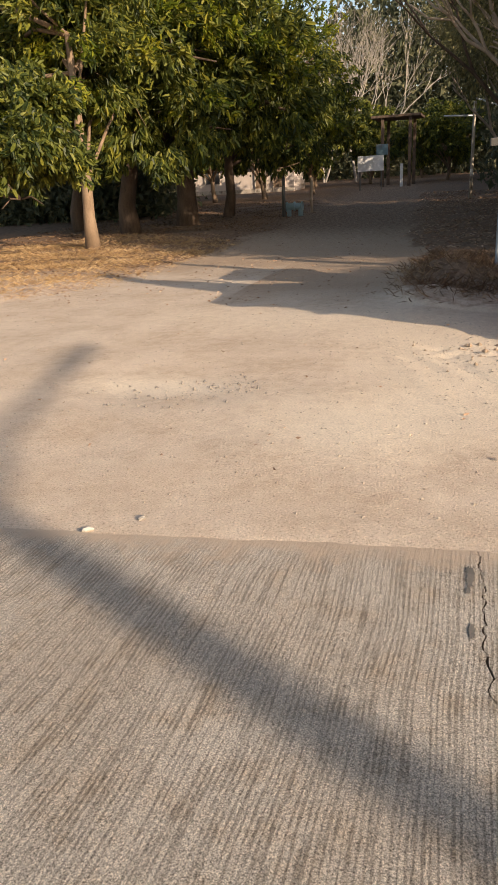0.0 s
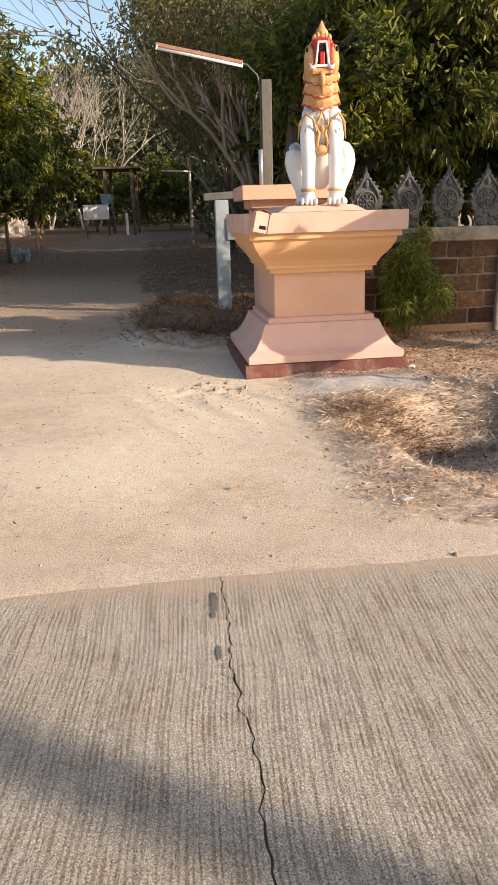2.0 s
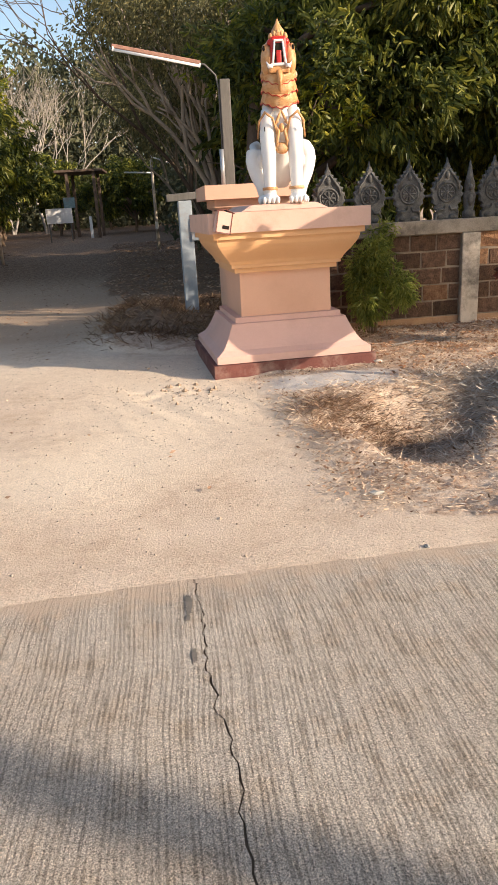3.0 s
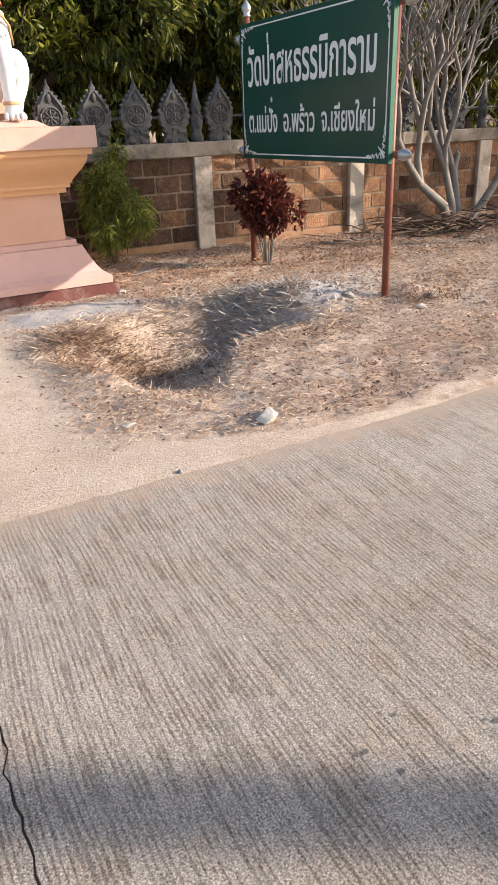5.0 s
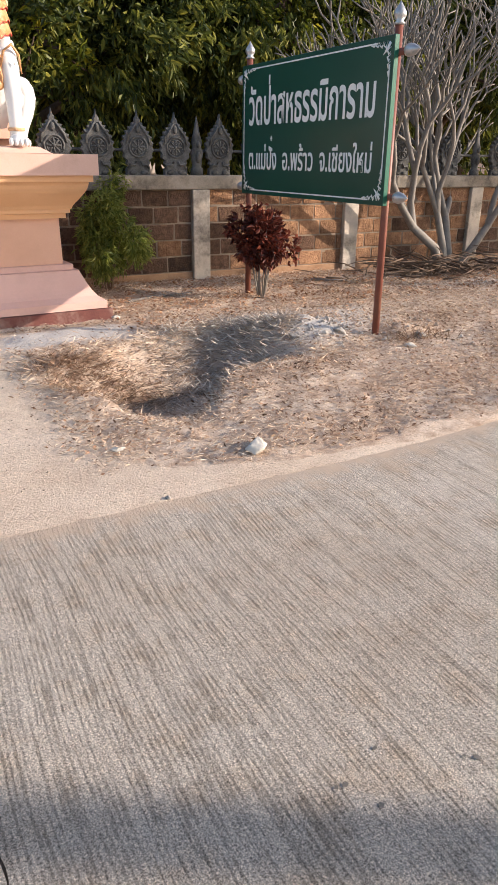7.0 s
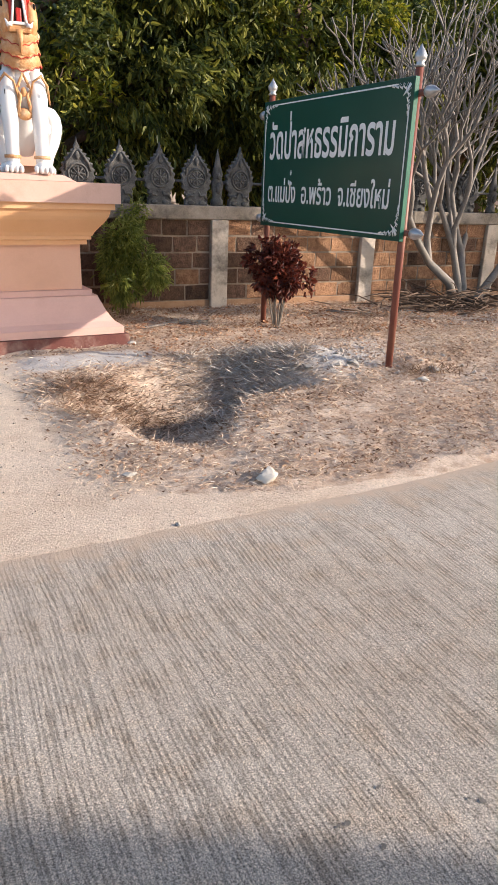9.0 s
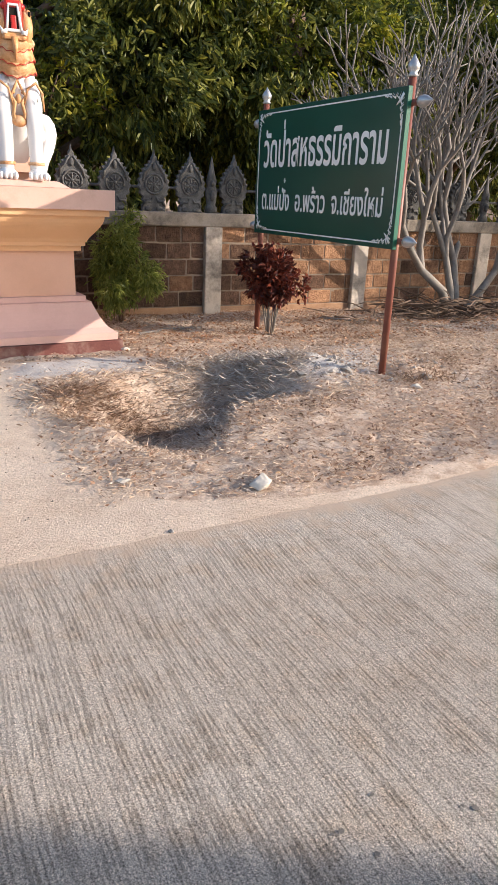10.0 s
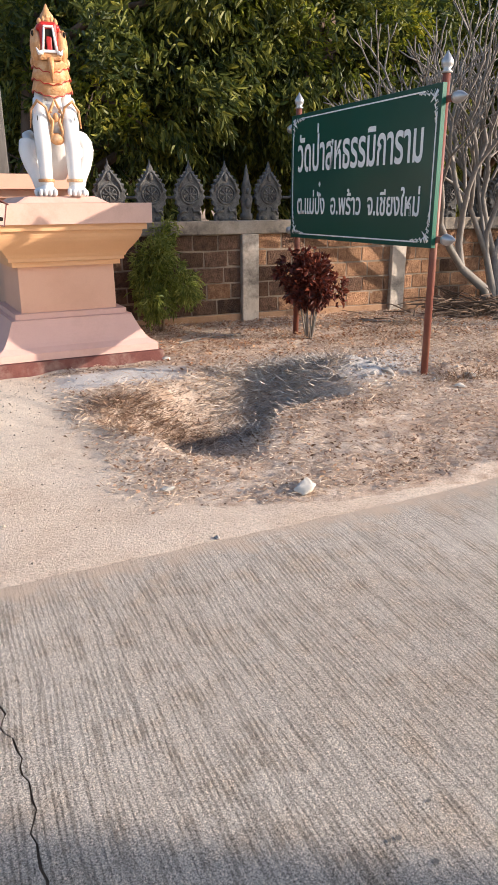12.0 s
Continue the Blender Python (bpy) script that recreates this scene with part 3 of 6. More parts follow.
def build_road():
    """Two cast slabs with a ragged joint between them."""
    road = thing("road", "grooved grey-brown concrete road with a cracked joint", "road", kind="structure")
    for side, name in ((-1, "slab"), (1, "slab")):
        rng = np.random.default_rng(40 + side)
        us = np.concatenate([np.linspace(0, 4, 81) ** 1.0, 4 + (np.linspace(0.02, 1, 40) ** 2.5) * 56])
        vs = np.concatenate([np.linspace(0, 1, 170) ** 2])
        top = []
        for v in vs:
            row = []
            for u in us:
                # v = 0 is the ragged edge, v = 1 lies behind
                x = side * u
                y = road_edge(x) + 0.012 * wobble(np.array(x), np.array(0.0), 23, 3) * 1.0 - v * 7.5
                x = x + float(crack_x(y)) * max(0, 1 - u) + (side * (0.002 + 0.004 * abs(float(wobble(np.array(2.0), np.array(y), 60, 29)))) + 0.009 * float(wobble(np.array(0.0), np.array(y), 38, 9)) + 0.013 * float(wobble(np.array(0.0), np.array(y), 120, 19))) * (u == 0)
                row.append((x, float(y), 0.012 - 0.022 * (v == 0)))
            top.append(row)
        nx = len(us)
        verts = [p for row in top for p in row]
        faces = []
        for j in range(len(vs) - 1):
            for i in range(nx - 1):
                q = [j * nx + i, j * nx + i + 1, (j + 1) * nx + i + 1, (j + 1) * nx + i]
                faces.append(q if side < 0 else q[::-1])
        # the joint's own wall
        k = len(verts)
        verts += [(row[0][0], row[0][1], -0.06) for row in top]
        for j in range(len(vs) - 1):
            faces.append([j * nx, (j + 1) * nx, k + j + 1, k + j])
        me = raw(name, verts, faces, M_concrete)
        far = [v * 7.5 for v in vs for u in us] + [v * 7.5 for v in vs]
        dust = np.exp(-np.array(far) / 0.17)
        at = me.color_attributes.new("dust", "FLOAT_COLOR", "POINT")
        at.data.foreach_set("color", np.stack([dust, dust, dust, np.ones_like(dust)], 1).astype(np.float32).reshape(-1))
        part(name, me, None, road)
    bm = bmesh.new()
    ys = np.linspace(-4.5, 2.74, 160)
    loft(bm, [[(float(crack_x(y)) - 0.03, y, 0.006), (float(crack_x(y)) + 0.03, y, 0.006)] for y in ys], closed=False, caps=False)
    part("joint_filler", bm, M_joint, road, "dirt in the joint")
    for k, (x, y, w, h) in enumerate(((-0.09, 2.60, 0.035, 0.17), (-0.075, 2.24, 0.025, 0.09), (-0.095, 2.50, 0.02, 0.05))):
        g = np.random.default_rng(300 + k)
        bm = bmesh.new()
        ring = [(x + math.cos(a / 40 * math.tau) * w / 2 * g.uniform(0.45, 1.35), y + math.sin(a / 40 * math.tau) * h / 2 * g.uniform(0.8, 1.15)) for a in range(40)]
        bm.faces.new([bm.verts.new((p, q, 0.0155)) for p, q in ring])
        part("tar_patch", bm, M_tar, road, "dark tar patch")
    for k, (x, y, w) in enumerate(((0.887, 1.12, 0.020), (0.937, 1.026, 0.018), (0.862, 1.121, 0.013), (1.032, 1.189, 0.014), (1.269, 1.038, 0.020), (1.24, 1.06, 0.012))):
        g = np.random.default_rng(350 + k)
        bm = bmesh.new()
        ring = [(x + math.cos(a / 16 * math.tau) * w / 2 * g.uniform(0.5, 1.4), y + math.sin(a / 16 * math.tau) * w / 2 * g.uniform(0.5, 1.2)) for a in range(16)]
        bm.faces.new([bm.verts.new((p, q, 0.0150)) for p, q in ring])
        part("chip", bm, M_tar, road, "dark chip knocked out of the concrete")
    return road


M_joint = plain("joint_dirt", (0.05, 0.038, 0.03), (0.22, 0.15, 0.10), 7, 60, 0.95, 0.1, 0.6, 0.01)
build_road()
rng = np.random.default_rng(5)


# ---- pedestal ----
PED = pose(1.04, 7.75, 0, 0, 0, 4.7)


def square_rings(profile):
    return [[(h, -h, z), (h, h, z), (-h, h, z), (-h, -h, z)] for h, z in profile]


def square_part(name, profile, mat, parent, bevel=0.008, label=""):
    bm = bmesh.new()
    loft(bm, square_rings(profile))
    for f in bm.faces:
        f.smooth = False
    corner = [e for e in bm.edges if abs(e.verts[0].co.z - e.verts[1].co.z) > 1e-4]
    flat = [e for e in bm.edges if e not in corner and len(e.link_faces) == 2 and e.calc_face_angle(0) > 0.6]
    bmesh.ops.bevel(bm, geom=corner + flat, offset=bevel, segments=2, affect="EDGES", profile=0.5)
    return part(name, bm, mat, parent, label)


def build_pedestal():
    t = thing("pedestal", "pink and orange painted masonry pedestal with moulded cornice", "pedestal", at=PED)
    square_part("base_course", [(0.845, -0.15), (0.84, 0.125)], M_maroon, t, 0.006, "chipped maroon base course")
    cyma = [(0.80, 0.13), (0.80, 0.20), (0.775, 0.215)]
    cyma += [(0.775 - 0.175 * (k / 8) ** 0.62, 0.215 + 0.265 * (k / 8)) for k in range(1, 9)]
    square_part("foot", cyma + [(0.60, 0.49), (0.555, 0.495), (0.555, 0.545)], M_foot, t, 0.005)
    square_part("shaft", [(0.478, 0.54), (0.474, 1.0)], M_shaft, t, 0.008)
    square_part("neck", [(0.53, 0.985), (0.53, 1.03), (0.565, 1.035), (0.565, 1.07)], M_cornice, t, 0.005)
    corn = [(0.575 + 0.145 * math.sin(k / 8 * math.pi / 2) ** 1.4, 1.07 + 0.25 * (k / 8)) for k in range(9)]
    square_part("cornice", corn + [(0.755, 1.322), (0.755, 1.382)], M_cornice, t, 0.005)
    square_part("top_slab", [(0.80, 1.38), (0.80, 1.565)], M_slab_pink, t, 0.008)
    bm = bmesh.new()
    r1 = [(0.45, -0.60, 1.56), (0.45, 0.55, 1.56), (-0.45, 0.55, 1.56), (-0.45, -0.60, 1.56)]
    r2 = [(0.33, -0.54, 1.625), (0.33, 0.5, 1.625), (-0.33, 0.5, 1.625), (-0.33, -0.54, 1.625)]
    loft(bm, [r1, r2])
    for f in bm.faces:
        f.smooth = False
    bmesh.ops.bevel(bm, geom=bm.edges[:], offset=0.012, segments=2, affect="EDGES")
    part("statue_plinth", bm, M_slab_pink, t)
    return t


build_pedestal()


# ---- guardian lion: one mesh ----
def build_statue():
    bm = bmesh.new()
    W, G, R, D = 0, 1, 2, 3
    X = 0.10
    for s in (-1, 1):
        lx = X + s * 0.160
        # foreleg with paw, toes, anklet
        tube(bm, [(lx, -0.36, 0.03), (lx, -0.37, 0.2), (lx, -0.36, 0.45), (lx - s * 0.005, -0.33, 0.70), (lx - s * 0.03, -0.25, 0.92)], [0.074, 0.073, 0.084, 0.104, 0.10], 14, W)
        oval(bm, (lx, -0.42, 0.055), (0.098, 0.155, 0.065), W)
        for k in range(4):
            oval(bm, (lx + (k - 1.5) * 0.053, -0.545, 0.04), (0.026, 0.045, 0.038), W, u=8, v=6)
        tube(bm, [(lx, -0.365, 0.145), (lx, -0.365, 0.175)], [0.092, 0.092], 14, G)
        # shoulder scrolls in gold
        tube(bm, [(lx - s * 0.11, -0.40, 0.66), (lx - s * 0.06, -0.445, 0.84), (lx + s * 0.03, -0.43, 0.90), (lx + s * 0.10, -0.36, 0.82), (lx + s * 0.12, -0.32, 0.66)], [0.008, 0.013, 0.016, 0.014, 0.007], 8, G)
        oval(bm, (lx + s * 0.04, -0.445, 0.74), (0.005, 0.008, 0.026), D, u=8, v=6)
        # haunch and hind foot
        tube(bm, [(X + s * 0.26, 0.14, 0.645), (X + s * 0.28, 0.10, 0.63), (X + s * 0.305, 0.06, 0.595), (X + s * 0.325, 0.02, 0.54), (X + s * 0.33, 0.0, 0.47), (X + s * 0.32, -0.02, 0.40), (X + s * 0.30, -0.04, 0.32), (X + s * 0.25, -0.08, 0.20), (X + s * 0.21, -0.12, 0.06)], [0.01, 0.05, 0.08, 0.098, 0.105, 0.10, 0.09, 0.075, 0.07], 14, W)
        oval(bm, (X + s * 0.27, 0.12, 0.42), (0.11, 0.24, 0.19), W)
        oval(bm, (X + s * 0.22, -0.22, 0.05), (0.09, 0.19, 0.055), W)
        for k in range(4):
            oval(bm, (X + s * 0.22 + (k - 1.5) * 0.042, -0.39, 0.035), (0.022, 0.04, 0.034), W, u=8, v=6)
    # body leaning back, belly and chest
    tube(bm, [(X, 0.24, 0.20), (X, 0.20, 0.36), (X, 0.05, 0.6), (X, -0.10, 0.85), (X, -0.17, 1.02)], [0.10, 0.17, 0.20, 0.225, 0.20], 18, W)
    oval(bm, (X, -0.19, 0.78), (0.225, 0.20, 0.24), W)
    # chest pendant in gold
    for s in (-1, 1):
        tube(bm, [(X, -0.395, 0.92), (X + s * 0.03, -0.405, 0.86), (X + s * 0.075, -0.40, 0.78), (X + s * 0.035, -0.415, 0.72), (X + s * 0.06, -0.405, 0.62), (X + s * 0.05, -0.385, 0.55)], [0.008, 0.016, 0.014, 0.020, 0.018, 0.014], 8, G)
        oval(bm, (X + s * 0.05, -0.40, 0.81), (0.018, 0.018, 0.018), G, u=8, v=6)
    oval(bm, (X, -0.375, 0.555), (0.082, 0.045, 0.058), G, u=12, v=8)
    oval(bm, (X, -0.415, 0.75), (0.032, 0.02, 0.045), G, u=8, v=6)
    # collar tiers of feathered mane
    for k, (z, r, y) in enumerate(((1.02, 0.205, -0.205), (1.13, 0.195, -0.215), (1.24, 0.185, -0.20))):
        ring_lo, ring_hi = [], []
        for i in range(28):
            a = i / 28 * math.tau
            tooth = 0.018 * (i % 2)
            vee = 0.07 * max(0.0, -math.sin(a)) ** 3
            ring_lo.append((X + math.cos(a) * (r + 0.022), y + math.sin(a) * (r + 0.01), z - tooth - vee))
            ring_hi.append((X + math.cos(a) * (r - 0.02), y + 0.01 + math.sin(a) * (r - 0.03), z + 0.125))
        loft(bm, [ring_lo, ring_hi], mat=G)
        tube(bm, [Vector(p) + Vector((0, 0, -0.006)) for p in ring_lo + ring_lo[:1]], [0.004] * 29, 5, R)
    # beard
    tube(bm, [(X, -0.39, 1.28), (X, -0.42, 1.20), (X, -0.405, 1.08)], [0.038, 0.028, 0.006], 8, G)
    # head
    oval(bm, (X, -0.16, 1.45), (0.185, 0.20, 0.205), G)
    oval(bm, (X, -0.10, 1.34), (0.20, 0.18, 0.14), G)
    bevel_box(bm, (X, -0.335, 1.30), (0.25, 0.12, 0.07), 0.025)
    for f in bm.faces:
        if f.material_index == 0 and f.calc_center_median().z > 1.25 and f.calc_center_median().y < -0.26:
            f.material_index = G
    # open mouth: red lining, white teeth frame, tongue
    def slab(c, s, m, bev=0.008):
        before = set(bm.faces)
        bevel_box(bm, c, s, bev)
        for f in bm.faces:
            if f not in before:
                f.material_index = m
    slab((X, -0.34, 1.46), (0.19, 0.07, 0.30), R, 0.03)
    slab((X, -0.376, 1.44), (0.098, 0.012, 0.20), D)
    slab((X, -0.384, 1.41), (0.06, 0.02, 0.13), R, 0.012)
    for s in (-1, 1):
        tube(bm, [(X + s * 0.045, -0.385, 1.56), (X + s * 0.058, -0.39, 1.46), (X + s * 0.075, -0.395, 1.345)], [0.011, 0.013, 0.016], 6, W)
        tube(bm, [(X + s * 0.075, -0.40, 1.335), (X + s * 0.12, -0.40, 1.325), (X + s * 0.145, -0.385, 1.375)], [0.022, 0.022, 0.006], 6, W)
        oval(bm, (X + s * 0.155, -0.30, 1.50), (0.035, 0.045, 0.05), G, u=10, v=8)
        oval(bm, (X + s * 0.168, -0.335, 1.505), (0.017, 0.018, 0.026), D, u=8, v=6)
        oval(bm, (X + s * 0.13, -0.26, 1.40), (0.075, 0.11, 0.16), G, u=12, v=8)
        oval(bm, (X + s * 0.085, -0.315, 1.56), (0.045, 0.05, 0.035), R, u=10, v=6)
        for k in range(5):
            oval(bm, (X + s * (0.19 - 0.004 * k), -0.22 + 0.03 * k, 1.27 + 0.012 * k), (0.028, 0.032, 0.036), G, u=8, v=6)
    slab((X, -0.392, 1.345), (0.15, 0.02, 0.028), W)
    slab((X, -0.388, 1.562), (0.11, 0.02, 0.022), W)
    slab((X, -0.36, 1.285), (0.22, 0.05, 0.04), G, 0.015)
    # crown
    for k in range(5):
        oval(bm, (X + (k - 2) * 0.042, -0.30, 1.61 + 0.02 * (2 - abs(k - 2))), (0.028, 0.04, 0.04), G, u=8, v=6)
    tube(bm, [(X, -0.25, 1.60), (X, -0.26, 1.68), (X, -0.26, 1.72), (X, -0.25, 1.78)], [0.10, 0.07, 0.035, 0.006], 10, G)
    # tail against the back
    tube(bm, [(X, 0.38, 0.42), (X, 0.46, 0.5), (X, 0.42, 0.7), (X, 0.30, 0.95)], [0.03, 0.045, 0.04, 0.02], 8, W)
    ob = new("lion_statue", finish(bm, "lion_statue", [M_white, M_gold, M_red, M_dark]))
    ob.matrix_basis = PED @ pose(0.01, -0.06, 1.622, 0, 0, -10) @ Matrix.Diagonal((0.83, 0.87, 0.93, 1))
    return tagged(ob, "white and gold guardian lion statue sitting on the pedestal", "statue")


build_statue()


# ---- wall along the plot ----
WALL_Y, POSTS = 9.03, (-0.98, 1.39, 3.75, 6.12, 8.5, 10.88, 13.25)


def wall_line(x):
    return WALL_Y + 0.012 * (x - 3.0)


def build_wall():
    w = thing("wall_north", "laterite block garden wall with concrete posts and coping", "wall", kind="structure")
    x0, x1 = 1.0, 13.4
    bm = bmesh.new()
    rot = pose(0, 0, 0, 0, 0, math.degrees(0.012))
    bevel_box(bm, ((x0 + x1) / 2, wall_line((x0 + x1) / 2) + 0.052, 0.53), (x1 - x0, 0.13, 1.3), 0, rot)
    part("core", bm, M_mortar, w, "grey mortar bed")
    bm = bmesh.new()
    bevel_box(bm, ((x0 + x1) / 2, wall_line((x0 + x1) / 2) + 0.07, 1.255), (x1 - x0, 0.30, 0.17), 0.012, rot)
    # coping is stained; the dappled shade on it also darkens its colour
    part("coping", bm, M_coping_shade, w, "stained concrete coping, darkened for dappled shade")
    bm = bmesh.new()
    bevel_box(bm, ((x0 + x1) / 2, wall_line((x0 + x1) / 2) + 0.055, 0.0), (x1 - x0, 0.15, 0.24), 0.012, rot)
    part("footing", bm, M_footing, w, "red-earth stained plaster footing")
    for x in POSTS[1:]:
        bm = bmesh.new()
        bevel_box(bm, (x, wall_line(x) + 0.05, 0.55), (0.24, 0.26, 1.235), 0.012)
        part("post", bm, M_coping, w)
    return w


wall = build_wall()


def build_finial():
    """Leaf-shaped cast panel with a spoked wheel."""
    t = thing("wall_finial", "grey cast-stone leaf-shaped finial with a spoked wheel", "finial", "finials along the wall coping")
    half = [(0.0, 0.74), (0.010, 0.68), (0.035, 0.64), (0.03, 0.615), (0.07, 0.60), (0.062, 0.57), (0.115, 0.56), (0.10, 0.525), (0.155, 0.51), (0.14, 0.47), (0.188, 0.45), (0.172, 0.41), (0.208, 0.38), (0.188, 0.335), (0.21, 0.30), (0.18, 0.255), (0.19, 0.215), (0.14, 0.18), (0.155, 0.14), (0.12, 0.105), (0.155, 0.08), (0.155, 0.0)]
    line = half + [(-x, z) for x, z in half[::-1][:-1]]
    bm = bmesh.new()
    loft(bm, [[(x * k, y, z if z < 0.01 else z * (0.5 + k / 2)) for x, z in line] for y, k in ((-0.035, 0.93), (-0.022, 1.0), (0.022, 1.0), (0.035, 0.93))])
    for f in bm.faces:
        f.smooth = False
    part("panel", bm, M_stone, t)
    c = Vector((0, -0.038, 0.33))
    wheel = None
    for nm, R, r in (("wheel", 0.115, 0.014), ("inner_ring", 0.085, 0.008)):
        pts = [c + Vector((math.cos(k / 20 * math.tau) * R, 0, math.sin(k / 20 * math.tau) * R)) for k in range(21)]
        bm = bmesh.new()
        tube(bm, pts, [r] * 21, 6, caps=False)
        w = part(nm, bm, M_stone, wheel or t)
        wheel = wheel or w
    for k in range(8):
        a = k / 8 * math.tau
        bm = bmesh.new()
        tube(bm, [c, c + Vector((math.cos(a) * 0.085, 0, math.sin(a) * 0.085))], [0.009, 0.012], 5)
        part("spoke", bm, M_stone, wheel)
    bm = bmesh.new()
    oval(bm, c, (0.026, 0.02, 0.026), u=8, v=6)
    part("hub", bm, M_stone, wheel)
    for s in (-1, 1):
        for pts, rad in (([(s * 0.14, -0.03, 0.08), (s * 0.11, -0.045, 0.13), (s * 0.05, -0.045, 0.12), (s * 0.03, -0.045, 0.17)], [0.018, 0.02, 0.016, 0.01]), ([(s * 0.02, -0.04, 0.60), (s * 0.08, -0.045, 0.52), (s * 0.13, -0.045, 0.45), (s * 0.15, -0.04, 0.36)], [0.01, 0.016, 0.016, 0.01])):
            bm = bmesh.new()
            tube(bm, pts, rad, 6)
            part("scroll", bm, M_stone, t)
        bm = bmesh.new()
        oval(bm, (s * 0.075, -0.04, 0.035), (0.05, 0.02, 0.03), u=8, v=6)
        part("boss", bm, M_stone, t)
    bm = bmesh.new()
    oval(bm, (0, -0.04, 0.535), (0.03, 0.02, 0.05), u=8, v=6)
    part("boss", bm, M_stone, t)
    return t


first_finial = build_finial()
spots = [1.93, 2.45, 2.95, 3.45, 4.06, 4.60, 5.12, 5.64, 6.46, 7.02, 7.52, 7.98, 8.98, 9.48, 9.98, 10.48, 11.3, 11.8, 12.3, 12.8]
for k, x in enumerate(spots):
    m = pose(x, wall_line(x) + 0.07, 1.335, 0, rng.normal() * 0.6, rng.normal() * 2)
    if k == 0:
        first_finial.matrix_basis = m
    else:
        copy_thing(first_finial, m)


def build_post_cap():
    t = thing("post_finial", "slim grey cast-stone spire on the wall post", "finial", "spires on the wall posts")
    prof = [(0.085, 0), (0.085, 0.08), (0.06, 0.10), (0.075, 0.2), (0.09, 0.28), (0.06, 0.34), (0.075, 0.40), (0.045, 0.50), (0.03, 0.58), (0.005, 0.70)]
    bm = bmesh.new()
    loft(bm, [[(h * math.cos((k + 0.5) * math.tau / 8), h * 0.7 * math.sin((k + 0.5) * math.tau / 8), z) for k in range(8)] for h, z in prof])
    part("spire", bm, M_stone, t)
    bm = bmesh.new()
    oval(bm, (0, -0.055, 0.22), (0.04, 0.03, 0.07), u=8, v=6)
    oval(bm, (0, -0.05, 0.37), (0.03, 0.03, 0.04), u=8, v=6)
    part("ornament", bm, M_stone, t)
    return t


cap = build_post_cap()
for k, x in enumerate(POSTS[2:]):
    m = pose(x, wall_line(x) + 0.07, 1.335)
    if k == 0:
        cap.matrix_basis = m
    else:
        copy_thing(cap, m)
bm = bmesh.new()
tube(bm, [(1.2, wall_line(1.2) + 0.08, 1.63), (13.2, wall_line(13.2) + 0.08, 1.63)], [0.018, 0.018], 8)
tagged(new("fence_rail", finish(bm, "fence_rail", M_iron)), "thin grey rail threaded between the finials", "rail")


